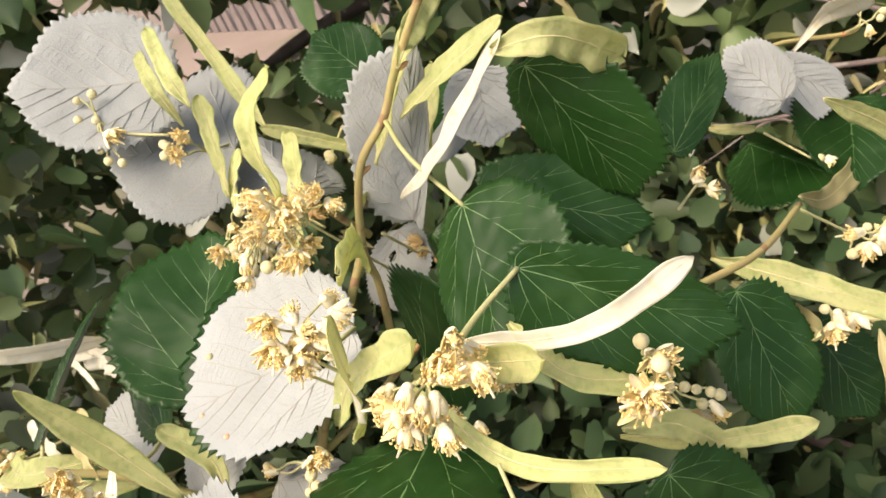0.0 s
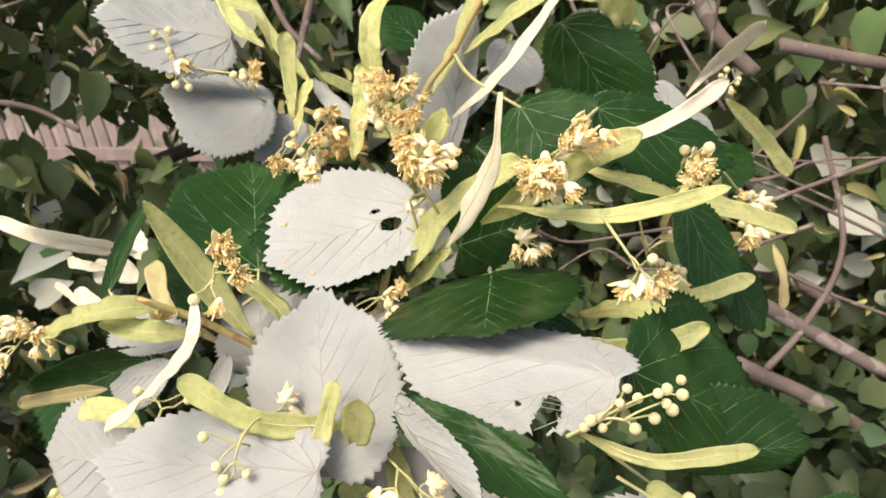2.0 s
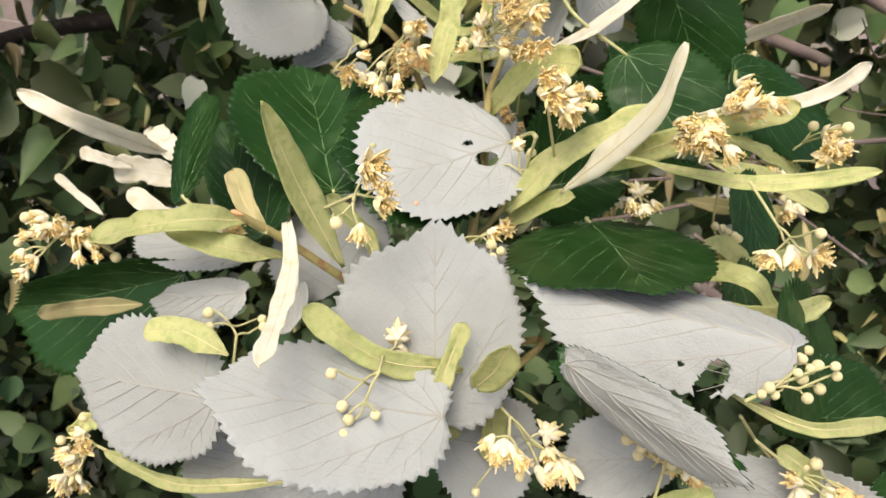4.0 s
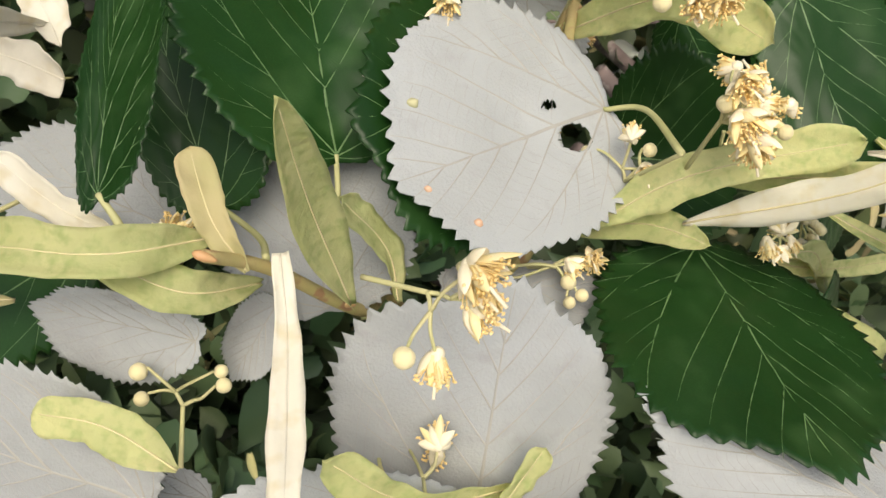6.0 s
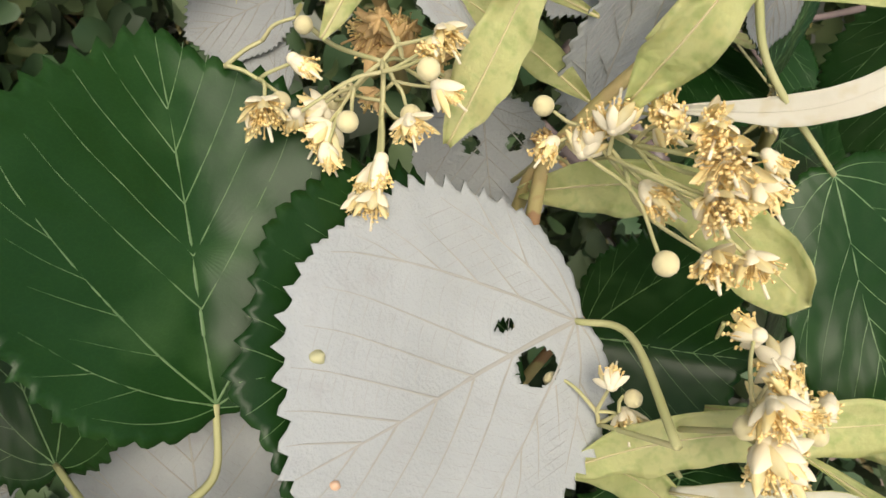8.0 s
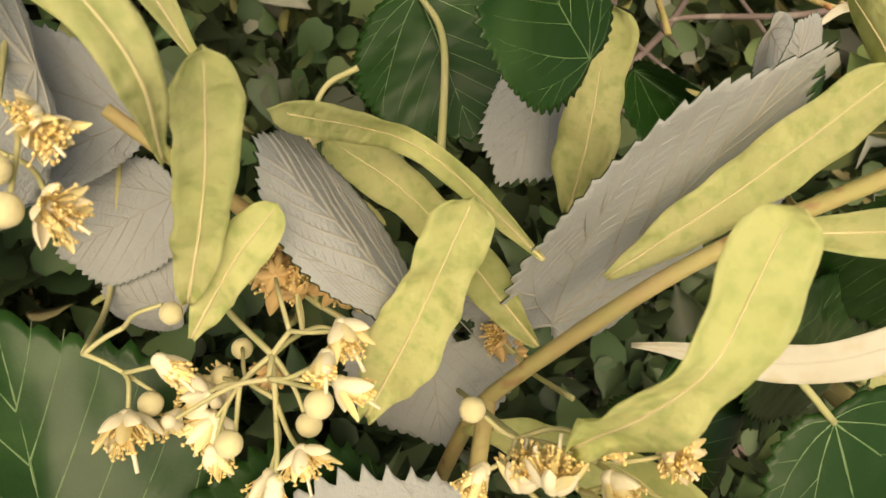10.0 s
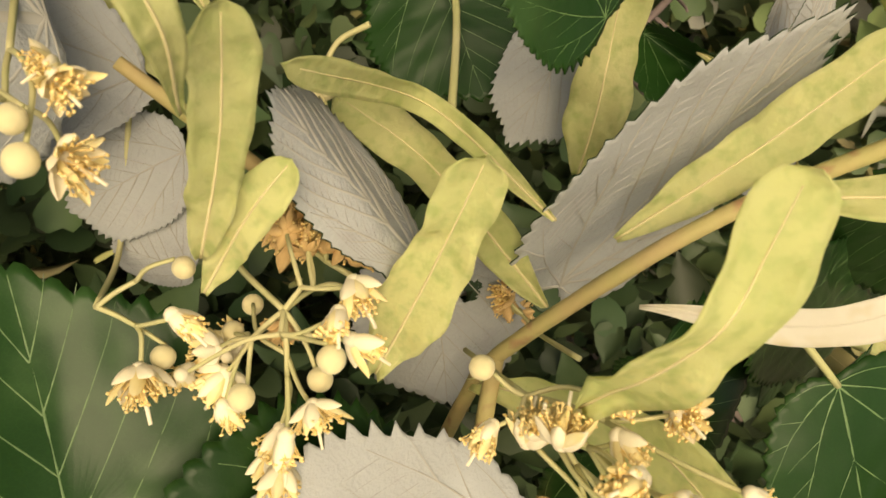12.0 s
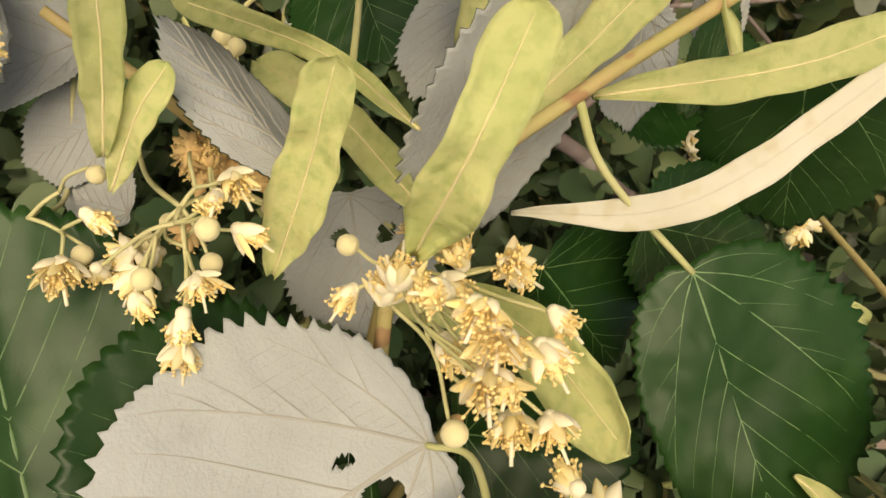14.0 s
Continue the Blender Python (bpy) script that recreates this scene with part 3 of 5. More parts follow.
leaf(shoot_mid, (0.0749, 0.0215, 1.3841), (0.0949, -0.0331, 1.3515), (0.1169, -0.0027, 1.3758), (0.0588, 0.0127, 1.3719), "dark green leaf with fine pale veins", stalk=(0.0441, 0.0476, 1.4114))
leaf(shoot_mid, (0.0724, 0.0808, 1.4080), (0.0738, 0.0645, 1.3832), (0.0592, 0.0672, 1.4004), (0.0895, 0.0781, 1.3879), "pale underside below a bract")
leaf(shoot_mid, (0.0354, 0.0115, 1.3194), (0.0760, -0.0031, 1.3335), (0.0267, 0.0217, 1.3583), (0.0461, -0.0229, 1.3167), "dark green leaf behind the pale one")
leaf(shoot_mid, (-0.0073, 0.0519, 1.3815), (-0.0359, 0.0708, 1.4047), (-0.0250, 0.0932, 1.3808), (-0.0301, 0.0558, 1.3926), "grey underside with toothed curling edge")
leaf(shoot_mid, (0.0096, 0.0750, 1.3422), (0.0136, 0.0417, 1.3224), (-0.0091, 0.0619, 1.3274), (0.0317, 0.0569, 1.3383), "grey shaded underside with holes", holes=[(0.3, 0.1, 0.07, 0.06, 0.2), (0.3, -0.2, 0.07, 0.06, 0.2)])
leaf(shoot_mid, (0.0496, 0.0366, 1.3634), (0.0731, 0.0188, 1.3424), (0.0837, 0.0473, 1.3581), (0.0557, 0.0296, 1.3362), "dark green leaf in deep shade")
leaf(shoot_mid, (0.0118, 0.1451, 1.3726), (0.0229, 0.1073, 1.3623), (0.0438, 0.1254, 1.3761), (-0.0066, 0.1378, 1.3597), "dark blue-green leaf behind", stalk=(0.0079, 0.0888, 1.3714))
leaf(shoot_mid, (0.0510, 0.1266, 1.3798), (0.0269, 0.0935, 1.3625), (0.0280, 0.1167, 1.3703), (0.0480, 0.0989, 1.3688), "white underside behind the bracts")
leaf(shoot_mid, (-0.0476, 0.0697, 1.3429), (-0.0639, 0.0780, 1.3404), (-0.0564, 0.0869, 1.3484), (-0.0564, 0.0695, 1.3387), "grey underside in shade")
bract(shoot_mid, (-0.0150, 0.0359, 1.3654), (-0.0078, 0.0476, 1.3913), (-0.0040, 0.0557, 1.4121), 0.0125, (-0.0599, -0.0330, 1.5086), M_BRACT, "")
bract(shoot_mid, (0.0067, 0.0166, 1.4018), (0.0099, 0.0159, 1.4328), (0.0193, 0.0311, 1.4479), 0.0115, (-0.0306, -0.0577, 1.5176), M_BRACT, "long broad bract bending forward")
bract(shoot_mid, (0.0111, 0.0383, 1.3481), (0.0304, 0.0150, 1.3797), (0.0430, -0.0195, 1.3895), 0.0146, (-0.0923, -0.1387, 1.4894), M_BRACT, "broad yellow bract curving down")
bract(shoot_mid, (0.0986, 0.0352, 1.4321), (0.1197, 0.0378, 1.4305), (0.1355, 0.0533, 1.4117), 0.0139, (0.1976, -0.2277, 1.5005), M_BRACT, "big yellow bract shading a leaf")
bract(shoot_mid, (0.0493, 0.0499, 1.4089), (0.0802, 0.0401, 1.4280), (0.1039, 0.0418, 1.4397), 0.0093, (-0.0306, -0.0577, 1.5176), M_BRACT, "")
bract(shoot_mid, (0.0388, 0.0424, 1.3780), (0.0687, 0.0279, 1.4018), (0.1037, 0.0373, 1.4368), 0.0072, (-0.0306, -0.0577, 1.5176), M_CREAM, "long cream-white bract")
bract(shoot_mid, (0.0637, 0.0376, 1.4332), (0.0640, 0.0616, 1.4383), (0.0605, 0.1082, 1.4389), 0.0093, (0.1976, -0.2277, 1.5005), M_BRACT, "")
bract(shoot_mid, (0.0372, 0.0783, 1.3710), (0.0392, 0.0903, 1.3859), (0.0415, 0.1100, 1.4050), 0.0135, (-0.0599, -0.0330, 1.5086), M_BRACT, "")
bract(shoot_mid, (0.0186, 0.0439, 1.3768), (0.0031, 0.0832, 1.3674), (-0.0148, 0.1043, 1.3633), 0.011, (-0.0599, -0.0330, 1.5086), M_BRACT, "")
bract(shoot_mid, (0.0160, 0.0547, 1.3928), (0.0008, 0.0899, 1.3797), (-0.0343, 0.0755, 1.4077), 0.0062, (-0.0599, -0.0330, 1.5086), M_BRACT, "")
bract(shoot_mid, (0.0292, 0.0515, 1.3906), (0.0456, 0.0561, 1.4139), (0.0620, 0.0623, 1.4401), 0.0098, (-0.0599, -0.0330, 1.5086), M_BRACT, "")
twig(shoot_mid, [(0.0114, 0.0312, 1.3181), (0.0129, 0.0382, 1.3413), (0.0131, 0.0398, 1.3598), (0.0267, 0.0432, 1.3938), (0.0441, 0.0476, 1.4114), (0.0582, 0.0474, 1.4303), (0.0908, 0.0476, 1.4683)], 0.0019, 0.0015, [(0.0267, 0.0432, 1.3938), (0.0582, 0.0474, 1.4303)])
twig(shoot_mid, [(0.0131, 0.0398, 1.3598), (-0.0009, -0.0266, 1.3129), (-0.0120, -0.0204, 1.2700), (-0.0166, -0.0160, 1.2340)], 0.0019, 0.0028, [])
cluster(shoot_mid, [(-0.0446, 0.0792, 1.3589), (-0.0408, 0.0598, 1.3696), (-0.0335, 0.0438, 1.3807)], [(-0.0224, 0.0419, 1.3908), (-0.0207, 0.0365, 1.3812), (-0.0299, 0.0244, 1.3818), (-0.0337, 0.0225, 1.3701), (-0.0341, 0.0186, 1.3637), (-0.0452, 0.0428, 1.3656), (-0.0440, 0.0371, 1.3637), (-0.0429, 0.0317, 1.3629)], [(-0.0369, 0.0528, 1.3627), (-0.0284, 0.0306, 1.3921), (-0.0279, 0.0320, 1.3777), (-0.0410, 0.0307, 1.3750), (-0.0148, 0.0487, 1.3737), (-0.0410, 0.0469, 1.3638)], [(-0.0314, 0.0609, 1.3783), (-0.0277, 0.0592, 1.3775), (-0.0230, 0.0661, 1.3709), (-0.0326, 0.0448, 1.3686)], towards=(-0.0599, -0.0330, 1.5086), label="drooping open flowers", size=0.0122)
cluster(shoot_mid, [(-0.0600, 0.1012, 1.3581), (-0.0625, 0.0764, 1.3430), (-0.0648, 0.0518, 1.3668)], [(-0.0502, 0.0441, 1.3769), (-0.0571, 0.0358, 1.3696)], [(-0.0535, 0.0411, 1.3683), (-0.0499, 0.0529, 1.3801)], [], towards=(-0.0599, -0.0330, 1.5086), label="")
cluster(shoot_mid, [(0.0142, 0.0485, 1.3399), (0.0054, 0.0238, 1.3867)], [(-0.0035, 0.0173, 1.3876), (0.0044, 0.0139, 1.4007), (0.0130, 0.0103, 1.4024), (0.0243, 0.0136, 1.4028), (0.0132, 0.0023, 1.3932), (0.0121, -0.0012, 1.4134), (0.0244, -0.0072, 1.4077), (0.0134, -0.0111, 1.4064), (0.0208, -0.0135, 1.3931), (0.0160, -0.0118, 1.4076)], [(-0.0018, 0.0288, 1.3877), (0.0109, -0.0129, 1.3921)], [], towards=(-0.0599, -0.0330, 1.5086), label="", size=0.0122)
cluster(shoot_mid, [(0.0225, -0.0373, 1.3635), (0.0216, -0.0222, 1.3386)], [(0.0190, -0.0177, 1.3531), (0.0253, -0.0240, 1.3447)], [(0.0246, -0.0211, 1.3505), (0.0118, -0.0112, 1.3395)], [], towards=(-0.0972, -0.1605, 1.4845), label="", size=0.0105)
cluster(shoot_mid, [(0.0280, 0.0355, 1.3678), (0.0300, 0.0505, 1.3454)], [], [], [(0.0269, 0.0591, 1.3398), (0.0330, 0.0596, 1.3350), (0.0250, 0.0604, 1.3444)], towards=(0.1864, -0.2769, 1.4911), label="")
cluster(shoot_mid, [(-0.0119, 0.1046, 1.3872), (-0.0174, 0.1043, 1.3820), (-0.0204, 0.1006, 1.3783)], [], [(-0.0235, 0.0990, 1.3760), (-0.0202, 0.0960, 1.3758), (-0.0225, 0.0947, 1.3741), (-0.0214, 0.0916, 1.3728), (-0.0235, 0.0921, 1.3721)], [], towards=(-0.0599, -0.0330, 1.5086), label="", bud=0.0045)
cluster(shoot_mid, [(-0.0118, 0.0549, 1.3627), (-0.0221, 0.0610, 1.3648)], [], [], [(-0.0313, 0.0668, 1.3694), (-0.0288, 0.0685, 1.3701), (-0.0254, 0.0653, 1.3695), (-0.0235, 0.0677, 1.3703), (-0.0265, 0.0641, 1.3673), (-0.0216, 0.0642, 1.3679), (-0.0177, 0.0629, 1.3674), (-0.0154, 0.0616, 1.3675), (-0.0294, 0.0662, 1.3638), (-0.0317, 0.0705, 1.3653)], size=0.0165, label="withered orange-brown flowers")

shoot_left = thing("linden_shoot", (-0.0576, -0.0522, 1.3147), "linden shoot with yellow-green bracts and pale undersides turned up", "plant shoot", "shoots of the linden")
leaf(shoot_left, (-0.1220, -0.0476, 1.3415), (-0.1220, 0.0162, 1.3648), (-0.1288, -0.0089, 1.3580), (-0.1103, -0.0191, 1.3644), "narrow blue-green leaf with pale veins", stalk=(-0.1154, -0.0560, 1.3384))
leaf(shoot_left, (-0.0954, -0.0179, 1.3103), (-0.1208, 0.0369, 1.3443), (-0.1205, -0.0020, 1.3211), (-0.0800, -0.0040, 1.3330), "dark green leaf in shade", stalk=(-0.0828, -0.0501, 1.3259))
leaf(shoot_left, (-0.1334, -0.0163, 1.2879), (-0.2246, 0.0061, 1.2544), (-0.1881, -0.0298, 1.2390), (-0.1674, -0.0177, 1.2965), "dark green leaf low on the shoot")
leaf(shoot_left, (-0.0624, -0.0398, 1.2926), (-0.0707, 0.0042, 1.3173), (-0.0386, -0.0214, 1.3155), (-0.0940, -0.0132, 1.2959), "grey underside in shade")
leaf(shoot_left, (-0.1054, -0.0184, 1.2990), (-0.1597, 0.0068, 1.3010), (-0.1297, 0.0107, 1.3105), (-0.1345, -0.0248, 1.2952), "grey underside with blemishes")
leaf(shoot_left, (-0.0987, -0.0605, 1.3036), (-0.1427, -0.0389, 1.2877), (-0.1174, -0.0441, 1.3011), (-0.1041, -0.0687, 1.2905), "grey underside")
leaf(shoot_left, (-0.0774, -0.0430, 1.2982), (-0.0884, -0.0565, 1.2798), (-0.0912, -0.0433, 1.2861), (-0.0759, -0.0554, 1.2893), "small grey folded underside")
bract(shoot_left, (-0.0582, -0.0518, 1.3104), (-0.0742, -0.0546, 1.3495), (-0.0857, -0.0596, 1.3847), 0.0128, (-0.1, -0.22, 1.72), M_BRACT, "broad yellow-green bract", blunt=0.5, wavy=0.4)
bract(shoot_left, (-0.1457, 0.0339, 1.3286), (-0.1694, -0.0117, 1.3606), (-0.1945, -0.0076, 1.3727), 0.0083, (0.0180, -0.3937, 1.4506), M_CREAM, "")
bract(shoot_left, (-0.1426, 0.0241, 1.3296), (-0.1485, 0.0363, 1.3332), (-0.1581, 0.0521, 1.3361), 0.0120, (0.0180, -0.3937, 1.4506), M_CREAM, "")
bract(shoot_left, (-0.1400, 0.0126, 1.3259), (-0.1554, 0.0208, 1.3255), (-0.1701, 0.0222, 1.3265), 0.0135, (0.0180, -0.3937, 1.4506), M_CREAM, "", neck=0.7)
bract(shoot_left, (-0.0953, -0.0486, 1.3313), (-0.1209, -0.0616, 1.3377), (-0.1608, -0.0467, 1.3232), 0.0132, (-0.0900, -0.2600, 1.7000), M_BRACT, "")
bract(shoot_left, (-0.1172, -0.0474, 1.3285), (-0.1312, -0.0422, 1.3304), (-0.1469, -0.0337, 1.3384), 0.0078, (0.0180, -0.3937, 1.4506), M_CREAM, "")
bract(shoot_left, (-0.0830, -0.0488, 1.3144), (-0.1031, -0.0615, 1.3255), (-0.1289, -0.0494, 1.3278), 0.0104, (-0.0900, -0.2600, 1.7000), M_BRACT, "")
bract(shoot_left, (-0.0801, -0.0538, 1.3328), (-0.0773, -0.0778, 1.3223), (-0.0799, -0.1444, 1.3264), 0.0075, (-0.0972, -0.1605, 1.4845), M_CREAM, "wavy cream bract hanging down", neck=0.6, wavy=1.7)
bract(shoot_left, (-0.1490, -0.0337, 1.2828), (-0.1728, -0.0359, 1.2828), (-0.1877, -0.0492, 1.2880), 0.0076, (0.0180, -0.3937, 1.4506), M_TAN, "")
bract(shoot_left, (-0.1795, 0.0219, 1.3014), (-0.1932, 0.0302, 1.3092), (-0.2033, 0.0337, 1.3180), 0.0045, (0.0180, -0.3937, 1.4506), M_CREAM, "")
bract(shoot_left, (-0.1611, 0.0206, 1.3276), (-0.1722, 0.0187, 1.3319), (-0.1873, 0.0280, 1.3323), 0.0062, (0.0180, -0.3937, 1.4506), M_CREAM, "")
bract(shoot_left, (-0.0875, -0.0577, 1.3296), (-0.0963, -0.0502, 1.3385), (-0.1028, -0.0357, 1.3484), 0.0087, (0.0180, -0.3937, 1.4506), M_TAN, "")
bract(shoot_left, (-0.0431, -0.0456, 1.3046), (-0.0487, -0.0377, 1.3188), (-0.0650, -0.0374, 1.3373), 0.0090, (0.1976, -0.2277, 1.5005), M_BRACT, "")
twig(shoot_left, [(-0.0975, -0.0629, 1.3406), (-0.0817, -0.0514, 1.3236), (-0.0525, -0.0417, 1.2950), (-0.0361, -0.0154, 1.2702), (-0.0158, -0.0253, 1.2393)], 0.0016, 0.0024, [(-0.0974, -0.0636, 1.3412), (-0.0551, -0.0485, 1.3083)])
cluster(shoot_left, [(-0.0634, -0.0720, 1.3471), (-0.0522, -0.0839, 1.3575)], [(-0.0450, -0.0889, 1.3696), (-0.0418, -0.0884, 1.3622), (-0.0410, -0.0878, 1.3562), (-0.0496, -0.0960, 1.3485)], [(-0.0577, -0.0973, 1.3531)], [], towards=(0.0180, -0.3937, 1.4506), label="")
cluster(shoot_left, [(-0.1399, -0.0291, 1.3219), (-0.1548, -0.0434, 1.3237), (-0.1729, -0.0403, 1.3214)], [(-0.1823, -0.0394, 1.3283), (-0.1877, -0.0421, 1.3222), (-0.1855, -0.0477, 1.3127), (-0.1613, -0.0468, 1.3198), (-0.1662, -0.0450, 1.3218), (-0.1785, -0.0422, 1.3243), (-0.1904, -0.0460, 1.3147), (-0.1591, -0.0491, 1.3160), (-0.1734, -0.0419, 1.3259)], [(-0.1889, -0.0371, 1.3275), (-0.1846, -0.0370, 1.3286), (-0.1531, -0.0444, 1.3124), (-0.1926, -0.0406, 1.3177), (-0.1673, -0.0401, 1.3222)], [], towards=(0.0180, -0.3937, 1.4506), label="", size=0.011)
cluster(shoot_left, [(-0.1142, -0.0336, 1.3072), (-0.1093, -0.0396, 1.3177)], [(-0.1051, -0.0418, 1.3243), (-0.1105, -0.0389, 1.3178)], [], [], towards=(0.1976, -0.2277, 1.5005), label="")
cluster(shoot_left, [(-0.1003, -0.0874, 1.2864), (-0.1010, -0.0719, 1.2906)], [], [(-0.0919, -0.0620, 1.2919), (-0.0910, -0.0654, 1.2902), (-0.1122, -0.0665, 1.2981), (-0.1109, -0.0730, 1.2957)], [], towards=(0.0180, -0.3937, 1.4506), label="small forked stalk with withered buds")
cluster(shoot_left, [(-0.1307, -0.0821, 1.2212), (-0.1624, -0.0788, 1.2410)], [(-0.1726, -0.0845, 1.2284), (-0.1749, -0.0862, 1.2247), (-0.1693, -0.0759, 1.2446), (-0.1715, -0.0818, 1.2335), (-0.1765, -0.0786, 1.2382)], [(-0.1675, -0.0725, 1.2511), (-0.1772, -0.0763, 1.2422)], [], towards=(0.0180, -0.3937, 1.4506), size=0.011, label="flowers and buds low at the side")
bract(shoot_left, (-0.0806, -0.0939, 1.2317), (-0.1283, -0.0899, 1.2284), (-0.1574, -0.0843, 1.2424), 0.0055, (0.0180, -0.3937, 1.4506), M_BRACT, "thin bract low at the side")
bract(shoot_left, (-0.1568, -0.0740, 1.2509), (-0.1647, -0.0736, 1.2499), (-0.1738, -0.0753, 1.2448), 0.0075, (0.0180, -0.3937, 1.4506), M_BRACT, "")

shoot_right = thing("linden_shoot", (0.0510, -0.0421, 1.3273), "linden shoot with long bracts, flowers and insect-bitten pale leaf", "plant shoot", "shoots of the linden")
leaf(shoot_right, (0.0527, -0.0296, 1.3194), (0.0535, -0.1135, 1.3326), (0.0890, -0.0798, 1.3287), (0.0068, -0.0543, 1.3193), "green leaf folded along its midrib", stalk=(0.0521, -0.0248, 1.3201))
leaf(shoot_right, (0.0966, -0.1329, 1.3218), (0.0140, -0.0904, 1.3242), (0.0807, -0.0894, 1.3167), (0.0627, -0.1313, 1.3008), "bright white underside with a bitten edge", rings=22, holes=[(0.24, -0.34, 0.05, 0.14, 0.2), (0.36, -0.3, 0.012, 0.02, 0.3)])
leaf(shoot_right, (0.1040, -0.1148, 1.3130), (0.1548, -0.0906, 1.2626), (0.1405, -0.0754, 1.3036), (0.1116, -0.1196, 1.2825), "dark green toothed leaf behind buds")
leaf(shoot_right, (0.1154, -0.1067, 1.2703), (0.1696, -0.1013, 1.2633), (0.1513, -0.0924, 1.2880), (0.1425, -0.1073, 1.2573), "dark green leaf in shade")
leaf(shoot_right, (0.0738, -0.0415, 1.2994), (0.1028, -0.0508, 1.2664), (0.0969, -0.0389, 1.2828), (0.0703, -0.0616, 1.2762), "dark green leaf in shade")
leaf(shoot_right, (0.1299, -0.0210, 1.2884), (0.1549, -0.0287, 1.2410), (0.1572, -0.0075, 1.2691), (0.1303, -0.0412, 1.2518), "dark green leaf")
bract(shoot_right, (0.0138, -0.0286, 1.3245), (0.0344, -0.0317, 1.3519), (0.0724, -0.0388, 1.3761), 0.0129, (-0.0972, -0.1605, 1.4845), M_BRACT, "")
bract(shoot_right, (0.1097, -0.0003, 1.2842), (0.1464, -0.0009, 1.2820), (0.1794, 0.0015, 1.2880), 0.0078, (0.0180, -0.3937, 1.4506), M_BRACT, "")
bract(shoot_right, (0.0814, -0.1300, 1.3000), (0.1066, -0.1422, 1.2941), (0.1430, -0.1320, 1.2873), 0.0055, (0.0180, -0.3937, 1.4506), M_BRACT, "")
bract(shoot_right, (0.0118, -0.0204, 1.3130), (0.0293, -0.0308, 1.3298), (0.0385, -0.0493, 1.3417), 0.0100, (-0.0972, -0.1605, 1.4845), M_BRACT, "", wavy=0.5, blunt=0.6)
bract(shoot_right, (0.1146, -0.0086, 1.2979), (0.1341, -0.0024, 1.2920), (0.1534, -0.0027, 1.2716), 0.0106, (0.1864, -0.2769, 1.4911), M_BRACT, "")
bract(shoot_right, (0.0353, -0.0387, 1.3390), (0.0617, -0.0611, 1.3808), (0.0687, -0.0645, 1.4094), 0.0100, (0.3222, -0.0511, 1.5186), M_BRACT, "broad bract, cream on its underside", under=M_CREAM)
bract(shoot_right, (0.0504, -0.0197, 1.3413), (0.0974, -0.0483, 1.3729), (0.1213, -0.0595, 1.3846), 0.0115, (0.1976, -0.2277, 1.5005), M_BRACT, "long broad yellow bract")
bract(shoot_right, (0.0805, -0.0349, 1.3692), (0.1291, -0.0493, 1.3840), (0.1596, -0.0382, 1.3958), 0.0065, (0.1976, -0.2277, 1.5005), M_CREAM, "narrow cream bract")
bract(shoot_right, (0.0956, -0.0212, 1.3641), (0.1185, -0.0397, 1.3585), (0.1444, -0.0311, 1.3462), 0.0088, (0.1976, -0.2277, 1.5005), M_BRACT, "")
bract(shoot_right, (0.0601, -0.0364, 1.3543), (0.1053, -0.0686, 1.3556), (0.1496, -0.0776, 1.3644), 0.0063, (0.1976, -0.2277, 1.5005), M_BRACT, "long narrow bract arching outwards")
bract(shoot_right, (0.0811, -0.0985, 1.3190), (0.1095, -0.0957, 1.3096), (0.1374, -0.0875, 1.3125), 0.0091, (0.0832, -0.3664, 1.4694), M_BRACT, "")
twig(shoot_right, [(0.0411, 0.0217, 1.3288), (0.0097, -0.0077, 1.3096), (-0.0085, -0.0339, 1.3031), (-0.0163, -0.0146, 1.2608)], 0.0014, 0.002, [(0.0406, -0.0000, 1.3333)])
cluster(shoot_right, [(0.0331, -0.0291, 1.3519), (0.0257, -0.0395, 1.3771)], [(0.0317, -0.0367, 1.3883), (0.0436, -0.0375, 1.3829), (0.0334, -0.0448, 1.3765), (0.0361, -0.0391, 1.3837), (0.0320, -0.0393, 1.3792), (0.0404, -0.0268, 1.3785)], [(0.0227, -0.0414, 1.3837), (0.0444, -0.0409, 1.3771)], [], towards=(-0.0923, -0.1387, 1.4894), label="")
cluster(shoot_right, [(0.0651, 0.0036, 1.3421), (0.0665, 0.0027, 1.3366)], [(0.0654, 0.0111, 1.3291), (0.0738, 0.0093, 1.3239), (0.0759, 0.0063, 1.3149), (0.0710, 0.0049, 1.3110)], [], [], towards=(0.0180, -0.3937, 1.4506), label="", size=0.011)
cluster(shoot_right, [(0.0952, -0.1109, 1.2968), (0.1042, -0.1056, 1.2957)], [], [(0.1212, -0.1145, 1.3007), (0.1227, -0.1041, 1.3003), (0.1175, -0.1129, 1.2936), (0.1116, -0.1110, 1.2899), (0.1005, -0.1151, 1.2960), (0.1068, -0.1106, 1.2957), (0.1164, -0.1095, 1.3004), (0.1020, -0.1064, 1.2958)], [], towards=(0.0180, -0.3937, 1.4506), label="")
